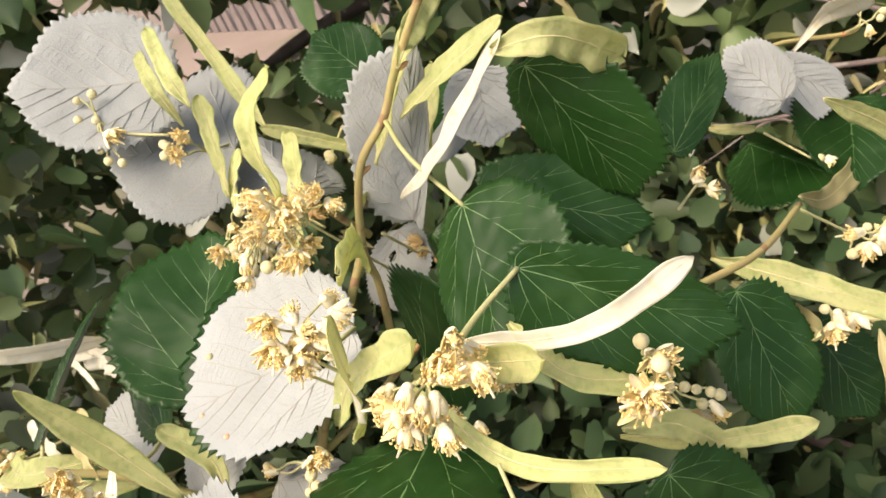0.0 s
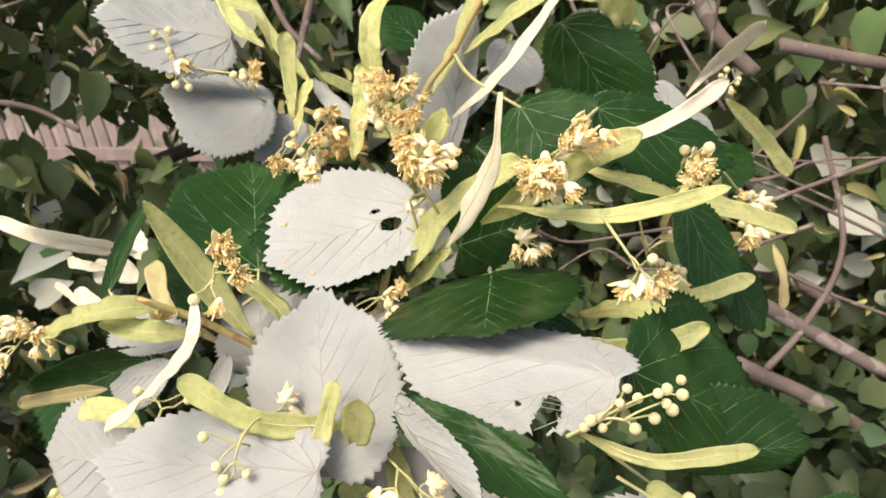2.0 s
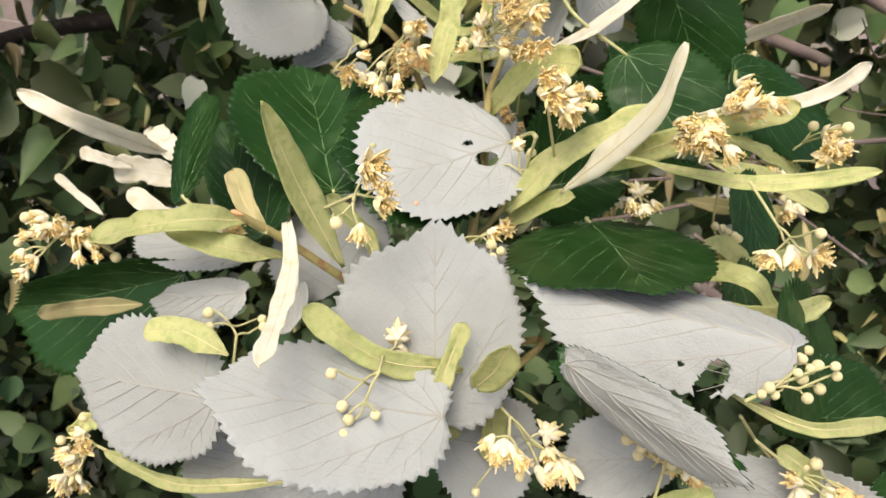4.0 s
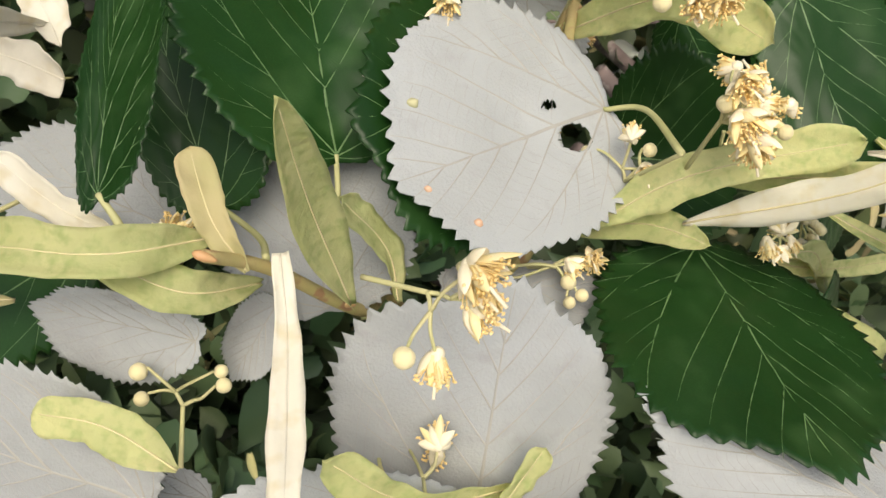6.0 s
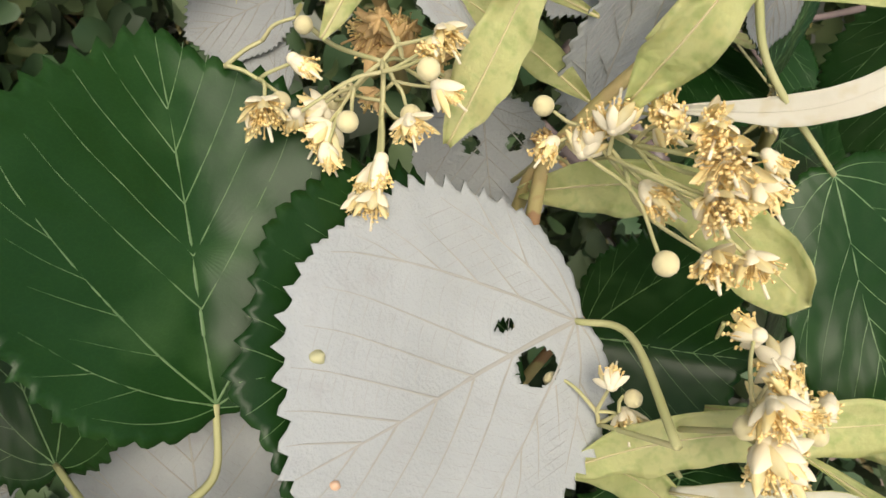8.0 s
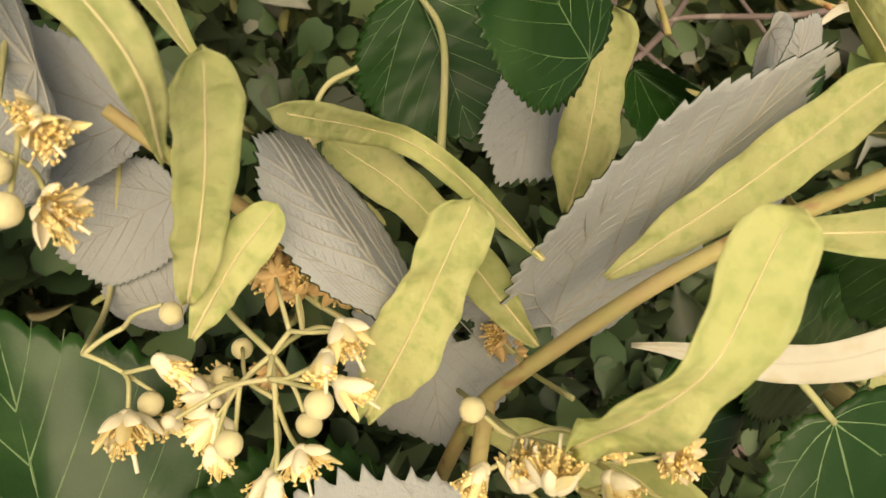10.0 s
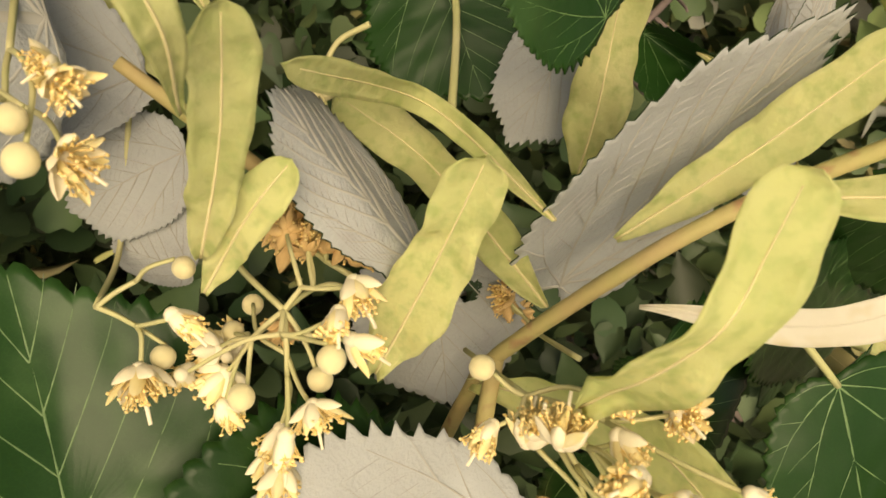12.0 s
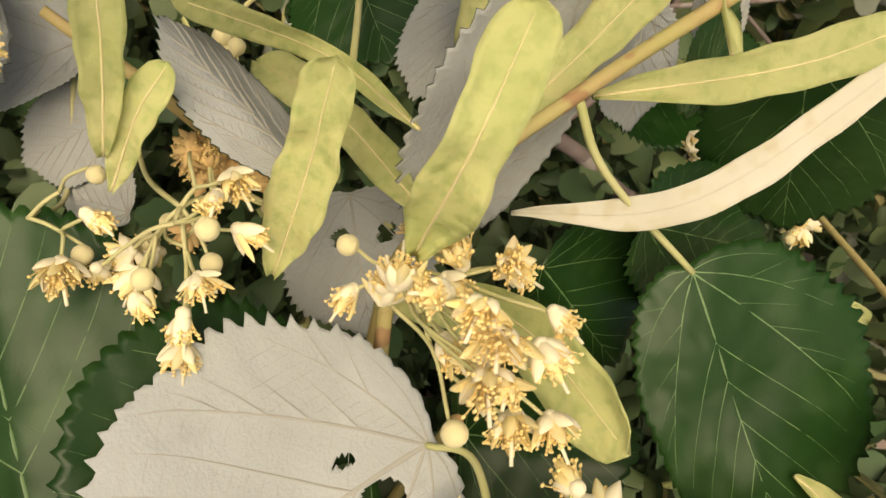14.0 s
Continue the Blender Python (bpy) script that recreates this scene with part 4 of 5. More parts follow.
cluster(shoot_right, [(0.0925, -0.0415, 1.3711), (0.0861, -0.0606, 1.3795)], [(0.0976, -0.0574, 1.3923), (0.1009, -0.0614, 1.3838), (0.0909, -0.0634, 1.3845), (0.0828, -0.0677, 1.3820), (0.0770, -0.0693, 1.3791), (0.0856, -0.0685, 1.3780), (0.0840, -0.0672, 1.3728), (0.0947, -0.0614, 1.3878), (0.0799, -0.0703, 1.3762)], [(0.0855, -0.0616, 1.3630), (0.1027, -0.0632, 1.3829)], [], towards=(0.1976, -0.2277, 1.5005), label="dense cluster of open cream flowers")
cluster(shoot_right, [(0.1147, -0.0271, 1.3661), (0.1240, -0.0176, 1.3487), (0.1347, -0.0284, 1.3468)], [(0.1458, -0.0444, 1.3666), (0.1454, -0.0558, 1.3655), (0.1414, -0.0555, 1.3635)], [(0.1477, -0.0517, 1.3729), (0.1407, -0.0389, 1.3692), (0.1397, -0.0561, 1.3606)], [], towards=(0.1976, -0.2277, 1.5005), label="cream buds and half-open flowers")
cluster(shoot_right, [(0.1259, 0.0045, 1.3233), (0.1289, 0.0103, 1.3015)], [(0.1349, 0.0060, 1.2875), (0.1449, 0.0107, 1.2854), (0.1387, 0.0097, 1.2808)], [(0.1305, 0.0098, 1.2989), (0.1354, 0.0116, 1.2969), (0.1391, 0.0124, 1.2945), (0.1438, 0.0136, 1.2916), (0.1466, 0.0140, 1.2895), (0.1403, 0.0102, 1.2891)], [], towards=(0.1976, -0.2277, 1.5005), label="")
cluster(shoot_right, [(0.1019, -0.0703, 1.3568), (0.1100, -0.0840, 1.3440)], [(0.1076, -0.0867, 1.3315), (0.1146, -0.0911, 1.3348), (0.1194, -0.1004, 1.3393)], [(0.1157, -0.1025, 1.3502)], [], towards=(0.1864, -0.2769, 1.4911), label="flowers hanging on a long stalk")
cluster(shoot_right, [(0.0637, -0.0307, 1.3410), (0.0684, -0.0373, 1.3404)], [(0.0700, -0.0372, 1.3390), (0.0783, -0.0367, 1.3320), (0.0660, -0.0413, 1.3345), (0.0718, -0.0402, 1.3314)], [], [], towards=(0.1864, -0.2769, 1.4911), label="", size=0.011)
cluster(shoot_right, [(0.0781, -0.1443, 1.3085), (0.0904, -0.1401, 1.3111)], [], [(0.0866, -0.1427, 1.3128), (0.0903, -0.1411, 1.3084), (0.0946, -0.1365, 1.3124), (0.0967, -0.1402, 1.3168), (0.1029, -0.1373, 1.3160), (0.1091, -0.1404, 1.3192), (0.1117, -0.1390, 1.3141), (0.1077, -0.1380, 1.3081), (0.1006, -0.1432, 1.3084), (0.0998, -0.1361, 1.3194), (0.0840, -0.1434, 1.3108)], [], towards=(0.0180, -0.3937, 1.4506), bud=0.0038, label="crowded round buds")
cluster(shoot_right, [(0.0940, -0.1310, 1.2800), (0.1135, -0.1333, 1.2642)], [(0.1103, -0.1363, 1.2648), (0.1140, -0.1361, 1.2565), (0.1282, -0.1337, 1.2542)], [(0.1181, -0.1342, 1.2706), (0.1156, -0.1322, 1.2675)], [(0.1309, -0.1384, 1.2587), (0.1371, -0.1374, 1.2526), (0.1424, -0.1359, 1.2478), (0.1459, -0.1404, 1.2470), (0.1344, -0.1363, 1.2496), (0.1493, -0.1426, 1.2467)], towards=(0.0180, -0.3937, 1.4506), size=0.0125, label="flowers and withered buds over a pale leaf")
cluster(shoot_right, [(0.0556, -0.1405, 1.2593), (0.0599, -0.1341, 1.2683)], [(0.0587, -0.1338, 1.2783), (0.0708, -0.1341, 1.2683), (0.0687, -0.1307, 1.2689)], [(0.0506, -0.1333, 1.2797), (0.0633, -0.1331, 1.2711)], [(0.0715, -0.1378, 1.2669)], towards=(0.0180, -0.3937, 1.4506), size=0.012, label="flowers on a forked stalk")
bract(shoot_right, (0.1225, -0.1322, 1.2554), (0.1138, -0.1340, 1.2684), (0.1042, -0.1299, 1.2740), 0.0085, (0.0180, -0.3937, 1.4506), M_BRACT, "")
bract(shoot_right, (0.0526, -0.1355, 1.2467), (0.0649, -0.1368, 1.2549), (0.0806, -0.1355, 1.2584), 0.0095, (0.0180, -0.3937, 1.4506), M_BRACT, "")

shoot_low = thing("linden_shoot", (-0.0002, -0.0948, 1.2805), "hanging linden shoot with pale felted leaves and flowers", "plant shoot", "shoots of the linden")
leaf(shoot_low, (-0.0213, -0.1013, 1.2687), (-0.0203, -0.0624, 1.3338), (0.0137, -0.0872, 1.2971), (-0.0610, -0.0583, 1.3033), "grey felted underside with raised veins")
leaf(shoot_low, (-0.1077, -0.0910, 1.2726), (-0.1690, -0.0646, 1.2689), (-0.1415, -0.0628, 1.2953), (-0.1282, -0.0944, 1.2411), "pale ribbed underside")
leaf(shoot_low, (-0.0202, -0.1158, 1.2818), (-0.1039, -0.1186, 1.2993), (-0.0754, -0.0967, 1.3048), (-0.0587, -0.1436, 1.2733), "white felted underside turned to the light")
leaf(shoot_low, (0.0195, -0.1309, 1.3158), (0.0547, -0.1919, 1.3203), (0.0368, -0.1526, 1.3024), (0.0465, -0.1698, 1.3284), "grey slanting underside")
leaf(shoot_low, (0.0216, -0.1167, 1.3069), (0.0759, -0.1540, 1.2896), (0.0647, -0.1379, 1.3014), (0.0481, -0.1544, 1.2984), "dark green leaf edge")
leaf(shoot_low, (0.0701, -0.1174, 1.2597), (0.0306, -0.1031, 1.2467), (0.0490, -0.0998, 1.2679), (0.0406, -0.1247, 1.2453), "grey shaded underside")
leaf(shoot_low, (0.1501, -0.1346, 1.2396), (0.0773, -0.1248, 1.2573), (0.1173, -0.1269, 1.2637), (0.1206, -0.1359, 1.2308), "beige-grey underside")
leaf(shoot_low, (-0.0161, -0.0849, 1.2451), (0.0267, -0.0874, 1.2365), (0.0065, -0.1028, 1.2199), (0.0134, -0.0768, 1.2604), "grey shaded underside")
leaf(shoot_low, (-0.0922, -0.0713, 1.2308), (-0.1291, -0.0785, 1.2155), (-0.1241, -0.0664, 1.2370), (-0.0981, -0.0834, 1.2065), "grey shaded underside")
leaf(shoot_low, (-0.0358, -0.0804, 1.2286), (-0.0908, -0.0864, 1.2178), (-0.0646, -0.0775, 1.2311), (-0.0503, -0.0968, 1.2028), "grey shaded underside")
leaf(shoot_low, (0.1875, -0.1136, 1.2403), (0.1599, -0.1237, 1.2244), (0.1834, -0.1246, 1.2225), (0.1714, -0.1107, 1.2486), "bright green leaf with clear veins")
leaf(shoot_low, (-0.0264, -0.0339, 1.2983), (0.0188, -0.0421, 1.3124), (0.0017, -0.0590, 1.2996), (-0.0047, -0.0291, 1.3076), "grey underside in shade")
bract(shoot_low, (-0.0106, -0.0953, 1.2881), (-0.0433, -0.1056, 1.3011), (-0.0701, -0.1049, 1.3238), 0.0102, (0.0180, -0.3937, 1.4506), M_BRACT, "")
bract(shoot_low, (-0.0064, -0.1035, 1.2852), (-0.0006, -0.1119, 1.2995), (0.0034, -0.1159, 1.3130), 0.0136, (0.0180, -0.3937, 1.4506), M_BRACT, "", wavy=0.3, blunt=0.6)
bract(shoot_low, (0.0006, -0.0813, 1.2701), (0.0046, -0.0867, 1.2600), (0.0040, -0.0915, 1.2384), 0.0106, (0.0180, -0.3937, 1.4506), M_BRACT, "")
bract(shoot_low, (-0.0092, -0.0865, 1.2483), (-0.0155, -0.0862, 1.2487), (-0.0246, -0.0861, 1.2483), 0.0071, (0.0180, -0.3937, 1.4506), M_BRACT, "")
bract(shoot_low, (0.0908, -0.0098, 1.2834), (0.1170, -0.0532, 1.3046), (0.1418, -0.0545, 1.2788), 0.0100, (0.1864, -0.2769, 1.4911), M_BRACT, "")
bract(shoot_low, (-0.1008, -0.0923, 1.2951), (-0.1183, -0.0834, 1.3001), (-0.1346, -0.0791, 1.2989), 0.0108, (-0.0972, -0.1605, 1.4845), M_BRACT, "")
bract(shoot_low, (-0.0214, -0.1086, 1.2805), (-0.0173, -0.1016, 1.2944), (-0.0106, -0.0947, 1.3096), 0.0075, (0.0180, -0.3937, 1.4506), M_BRACT, "narrow upright bract")
twig(shoot_low, [(-0.0006, -0.0860, 1.2710), (0.0156, -0.0787, 1.2786), (0.0299, -0.0515, 1.2715), (0.0154, -0.0164, 1.2445)], 0.0014, 0.002, [(0.0012, -0.0935, 1.2758)])
cluster(shoot_low, [(-0.0031, -0.0285, 1.3035), (0.0021, -0.0409, 1.3190)], [(0.0064, -0.0416, 1.3204), (0.0121, -0.0411, 1.3231), (-0.0200, -0.0387, 1.3106)], [(0.0057, -0.0502, 1.3141), (0.0091, -0.0491, 1.3163), (-0.0242, -0.0360, 1.3108), (0.0054, -0.0451, 1.3173)], [], towards=(-0.0923, -0.1387, 1.4894), label="", size=0.01)
cluster(shoot_low, [(-0.0124, -0.0821, 1.2778), (-0.0459, -0.0782, 1.2763), (-0.0435, -0.1183, 1.3042)], [(-0.0359, -0.0865, 1.2987), (-0.0345, -0.0869, 1.2917), (-0.0496, -0.0788, 1.2720), (-0.0390, -0.0702, 1.2727)], [(-0.0600, -0.1180, 1.3043), (-0.0564, -0.1217, 1.2928), (-0.0543, -0.1233, 1.2880), (-0.0447, -0.1231, 1.2894), (-0.0564, -0.1250, 1.2829)], [], towards=(0.0180, -0.3937, 1.4506), label="")
cluster(shoot_low, [(-0.0001, -0.0919, 1.2741), (0.0084, -0.1014, 1.2693)], [(-0.0011, -0.1090, 1.2637), (0.0053, -0.1112, 1.2612), (0.0236, -0.1102, 1.2567), (0.0214, -0.1137, 1.2499), (0.0268, -0.1131, 1.2521), (0.0021, -0.1119, 1.2592)], [(0.0111, -0.1169, 1.2522), (-0.0049, -0.1107, 1.2390)], [], towards=(0.0180, -0.3937, 1.4506), label="")
cluster(shoot_low, [(0.0581, -0.1156, 1.2407), (0.0651, -0.1193, 1.2616)], [(0.0559, -0.1219, 1.2738), (0.0621, -0.1233, 1.2727), (0.0682, -0.1256, 1.2699), (0.0652, -0.1276, 1.2656), (0.0590, -0.1237, 1.2712)], [(0.0497, -0.1214, 1.2735), (0.0538, -0.1246, 1.2686)], [], towards=(0.0180, -0.3937, 1.4506), label="", size=0.011)
cluster(shoot_low, [(0.0924, -0.1201, 1.2824), (0.1096, -0.1126, 1.2588), (0.1179, -0.1196, 1.2529)], [(0.1220, -0.1217, 1.2458), (0.1333, -0.1226, 1.2424)], [(0.1251, -0.1189, 1.2545), (0.1178, -0.1203, 1.2508), (0.1279, -0.1211, 1.2474)], [], towards=(0.0180, -0.3937, 1.4506), label="")

shoot_far = thing("linden_shoot", (0.1452, 0.0643, 1.3260), "green linden twig with dark leaves and narrow bracts", "plant shoot", "shoots of the linden")
leaf(shoot_far, (0.1074, -0.0260, 1.3893), (0.1631, -0.0217, 1.3552), (0.1399, -0.0183, 1.3832), (0.1232, -0.0364, 1.3589), "dark green leaf with pale veins, hanging", stalk=(0.0976, -0.0593, 1.3899))
leaf(shoot_far, (0.0739, 0.0389, 1.3761), (0.1295, 0.0488, 1.3475), (0.1032, 0.0578, 1.3764), (0.0916, 0.0313, 1.3475), "dark green leaf in shade")
leaf(shoot_far, (0.1328, 0.1129, 1.3373), (0.1554, 0.1448, 1.3631), (0.1337, 0.1296, 1.3616), (0.1519, 0.1295, 1.3437), "small blue-green leaf")
leaf(shoot_far, (0.1779, 0.1591, 1.3279), (0.1574, 0.1649, 1.3562), (0.1761, 0.1739, 1.3517), (0.1571, 0.1500, 1.3343), "olive-grey shaded underside")
leaf(shoot_far, (0.1718, 0.1867, 1.3331), (0.2053, 0.1917, 1.3077), (0.1812, 0.1767, 1.3086), (0.1916, 0.1972, 1.3295), "olive-grey shaded underside")
leaf(shoot_far, (0.2063, 0.2052, 1.2971), (0.2035, 0.1518, 1.2785), (0.2275, 0.1768, 1.2927), (0.1803, 0.1564, 1.3080), "dark green leaf with pale veins")
leaf(shoot_far, (0.1542, 0.2178, 1.2736), (0.1971, 0.1563, 1.2830), (0.1822, 0.1589, 1.3015), (0.1642, 0.1387, 1.2776), "small dark green leaf")
leaf(shoot_far, (0.1561, 0.0438, 1.3134), (0.1710, 0.0201, 1.2633), (0.1815, 0.0403, 1.2835), (0.1487, 0.0213, 1.2867), "dark green leaf hanging in shade")
leaf(shoot_far, (0.1792, 0.0715, 1.2658), (0.1980, 0.0576, 1.2267), (0.2026, 0.0749, 1.2483), (0.1742, 0.0540, 1.2445), "dark green leaf in shade")
bract(shoot_far, (0.1942, 0.1085, 1.3526), (0.2184, 0.1260, 1.3230), (0.2382, 0.1336, 1.2923), 0.0098, (0.1864, -0.2769, 1.4911), M_BRACT, "")
bract(shoot_far, (0.1806, 0.1042, 1.3107), (0.1915, 0.1310, 1.2901), (0.2092, 0.1736, 1.2794), 0.0105, (0.1976, -0.2277, 1.5005), M_TAN, "")
bract(shoot_far, (0.1394, 0.1705, 1.3146), (0.1526, 0.1545, 1.3202), (0.1639, 0.1587, 1.3156), 0.0045, (0.1976, -0.2277, 1.5005), M_BRACT, "")
bract(shoot_far, (0.1846, 0.1818, 1.3406), (0.1999, 0.1767, 1.3570), (0.2120, 0.0924, 1.3967), 0.0088, (0.1976, -0.2277, 1.5005), M_CREAM, "")
bract(shoot_far, (0.1459, 0.0655, 1.3135), (0.1821, 0.0533, 1.3046), (0.2146, 0.0490, 1.2897), 0.0110, (0.1976, -0.2277, 1.5005), M_BRACT, "")
bract(shoot_far, (0.1476, 0.0920, 1.2776), (0.1648, 0.0760, 1.2801), (0.1836, 0.0385, 1.2926), 0.0095, (0.1976, -0.2277, 1.5005), M_TAN, "")
bract(shoot_far, (0.2025, 0.0512, 1.2822), (0.2042, 0.0405, 1.2688), (0.2045, 0.0394, 1.2486), 0.0052, (0.1976, -0.2277, 1.5005), M_TAN, "")
twig(shoot_far, [(0.1514, -0.0071, 1.3596), (0.1691, 0.0265, 1.3451), (0.1807, 0.0823, 1.3224)], 0.0013, 0.0012, [(0.1781, 0.1424, 1.2875)])
twig(shoot_far, [(0.1414, 0.1991, 1.3149), (0.1704, 0.2829, 1.2985), (0.2059, 0.2053, 1.3328), (0.2139, 0.2019, 1.3367)], 0.0014, 0.0012, [(0.1766, 0.1800, 1.3376)])
cluster(shoot_far, [(0.1665, 0.1710, 1.3056), (0.1862, 0.1571, 1.2956)], [(0.1936, 0.1591, 1.2914)], [(0.1900, 0.1585, 1.2941)], [], towards=(0.1976, -0.2277, 1.5005), label="", size=0.01)
cluster(shoot_far, [(0.1374, 0.0702, 1.3361), (0.1407, 0.1067, 1.3231)], [(0.1409, 0.1074, 1.3242), (0.1462, 0.1074, 1.3186), (0.1414, 0.1095, 1.3274)], [], [], towards=(0.1976, -0.2277, 1.5005), label="", size=0.011)
cluster(shoot_far, [(0.1817, 0.0702, 1.2934), (0.1870, 0.0474, 1.2958)], [(0.1895, 0.0473, 1.2931), (0.1956, 0.0501, 1.2916), (0.1869, 0.0435, 1.2893), (0.1922, 0.0518, 1.2865)], [(0.1850, 0.0473, 1.2979)], [], towards=(0.1976, -0.2277, 1.5005), label="")
cluster(shoot_far, [(0.1805, 0.0773, 1.3237), (0.1979, 0.0924, 1.2972)], [(0.2028, 0.0907, 1.2890), (0.2098, 0.0957, 1.2904), (0.1993, 0.0930, 1.2968)], [(0.2117, 0.0994, 1.2950), (0.2131, 0.0969, 1.2891), (0.2039, 0.0960, 1.2970), (0.1972, 0.0880, 1.2902)], [], towards=(0.1976, -0.2277, 1.5005), label="")
cluster(shoot_far, [(0.2059, 0.2053, 1.3328), (0.2133, 0.1907, 1.3419)], [(0.2174, 0.1912, 1.3389)], [(0.2160, 0.1958, 1.3519), (0.2224, 0.1952, 1.3417), (0.2112, 0.1927, 1.3489), (0.2240, 0.1967, 1.3442)], [], towards=(0.1864, -0.2769, 1.4911), label="", size=0.009, bud=0.004)

shoot_top = thing("linden_shoot", (-0.0579, 0.0664, 1.4060), "linden shoot with silvery leaves, buds and bracts", "plant shoot", "shoots of the linden")
leaf(shoot_top, (-0.0895, 0.1023, 1.4303), (-0.1450, 0.0649, 1.4581), (-0.1300, 0.1189, 1.4710), (-0.1127, 0.0596, 1.4219), "large silvery underside with a long tip")
leaf(shoot_top, (-0.0717, 0.0967, 1.3906), (-0.1258, 0.0767, 1.4106), (-0.1391, 0.2064, 1.3990), (-0.0994, 0.0666, 1.3706), "silver-grey underside")
leaf(shoot_top, (0.0243, 0.0849, 1.4143), (0.0019, 0.0956, 1.4353), (0.0002, 0.0750, 1.4219), (0.0193, 0.1053, 1.4323), "mid-green leaf")
leaf(shoot_top, (-0.0566, 0.1037, 1.3688), (-0.0873, 0.0901, 1.3601), (-0.0740, 0.1182, 1.3817), (-0.0718, 0.0890, 1.3600), "grey underside above flowers")
leaf(shoot_top, (-0.0489, 0.0920, 1.3571), (-0.0725, 0.0859, 1.3430), (-0.0688, 0.1003, 1.3528), (-0.0564, 0.0775, 1.3459), "grey-green shaded underside")
bract(shoot_top, (-0.0473, 0.0499, 1.3892), (-0.0450, 0.0565, 1.4140), (-0.0453, 0.0639, 1.4335), 0.0088, (-0.0599, -0.0330, 1.5086), M_BRACT, "")
bract(shoot_top, (-0.0466, 0.0473, 1.3817), (-0.0405, 0.0523, 1.3987), (-0.0341, 0.0574, 1.4075), 0.0072, (-0.0599, -0.0330, 1.5086), M_BRACT, "")
bract(shoot_top, (-0.0503, 0.0517, 1.4257), (-0.0548, 0.0532, 1.4458), (-0.0792, 0.0805, 1.4534), 0.0062, (0.1864, -0.2769, 1.4911), M_BRACT, "")
bract(shoot_top, (-0.0610, 0.0727, 1.4262), (-0.0785, 0.0897, 1.4384), (-0.0921, 0.1074, 1.4573), 0.0082, (0.1864, -0.2769, 1.4911), M_BRACT, "")
bract(shoot_top, (-0.0444, 0.0925, 1.3988), (-0.0689, 0.1141, 1.4312), (-0.0861, 0.1246, 1.4673), 0.0079, (0.1976, -0.2277, 1.5005), M_BRACT, "")
bract(shoot_top, (-0.0506, 0.1002, 1.3692), (-0.0603, 0.1145, 1.3702), (-0.0707, 0.1264, 1.3721), 0.0064, (-0.0599, -0.0330, 1.5086), M_BRACT, "")
twig(shoot_top, [(-0.0601, 0.0869, 1.3923), (-0.0330, 0.0712, 1.3792), (-0.0119, 0.0830, 1.3367)], 0.0013, 0.002, [])
cluster(shoot_top, [(-0.0831, 0.0742, 1.4148), (-0.1063, 0.0710, 1.4229), (-0.1121, 0.0692, 1.4316)], [(-0.1072, 0.0658, 1.4239)], [(-0.1199, 0.0719, 1.4430), (-0.1133, 0.0758, 1.4430), (-0.1208, 0.0664, 1.4354), (-0.1132, 0.0690, 1.4325), (-0.1167, 0.0628, 1.4261), (-0.1129, 0.0609, 1.4212), (-0.1102, 0.0587, 1.4154), (-0.1037, 0.0595, 1.4127)], [], towards=(0.1976, -0.2277, 1.5005), label="")
cluster(shoot_top, [(-0.0772, 0.1075, 1.3900), (-0.0754, 0.0825, 1.3987)], [(-0.0647, 0.0608, 1.4187), (-0.0633, 0.0517, 1.4142), (-0.0675, 0.0667, 1.4150)], [(-0.0696, 0.0520, 1.4145), (-0.0706, 0.0568, 1.4167), (-0.0784, 0.0634, 1.4152)], [], towards=(-0.0599, -0.0330, 1.5086), label="", size=0.0098, bud=0.0046)

# ---- the surroundings ----
ground = tagged(mesh_part("ground", [(-400, -400, 0), (400, -400, 0), (400, 400, 0), (-400, 400, 0)], [(0, 1, 2, 3)], M_GROUND, None),
                "pale bare soil with patches of grass", "ground", kind="structure")


def leaf_cards(centre_of, count, seed, sizes, name, mat, face_dir, spread=0.9, slim=1.0):
    """Many small pointed, folded leaves as one part."""
    rnd = random.Random(seed)
    V, Fc = [], []
    for _ in range(count):
        c = Vector(centre_of(rnd))
        s = rnd.uniform(*sizes)
        n = (Vector(face_dir) + Vector((rnd.uniform(-1, 1), rnd.uniform(-1, 1), rnd.uniform(-1, 1))) * spread).normalized()
        a = n.orthogonal().normalized()
        a = (Matrix.Rotation(rnd.uniform(0, 6.28), 3, n) @ a)
        a = (a + Vector((0, 0, -0.5))).normalized()
        b = n.cross(a).normalized() * slim * rnd.uniform(0.8, 1.0)
        f, g = rnd.uniform(0.0, 0.5), rnd.uniform(-0.1, 0.6)
        o = len(V)
        shape = ((0, 0), (-0.06, 0.24), (0.12, 0.44), (0.4, 0.5), (0.7, 0.36), (0.92, 0.12), (1.06, 0))
        V += [c + a * (x * s) + n * (-g * x * x * s) for x in (0, 0.4, 0.7, 1.06)]
        for sg in (1, -1):
            V += [c + a * (x * s) + b * (y * s * sg) + n * ((f * y * 2 - g * x * x) * s) for x, y in shape[1:6]]
        for k, q in ((4, 1), (9, -1)):
            fs = [(0, k, k + 1), (0, k + 1, k + 2, 1), (1, k + 2, k + 3, 2), (2, k + 3, k + 4, 3)]
            Fc += [tuple(o + i for i in (g if q > 0 else g[::-1])) for g in fs]
    return V, Fc


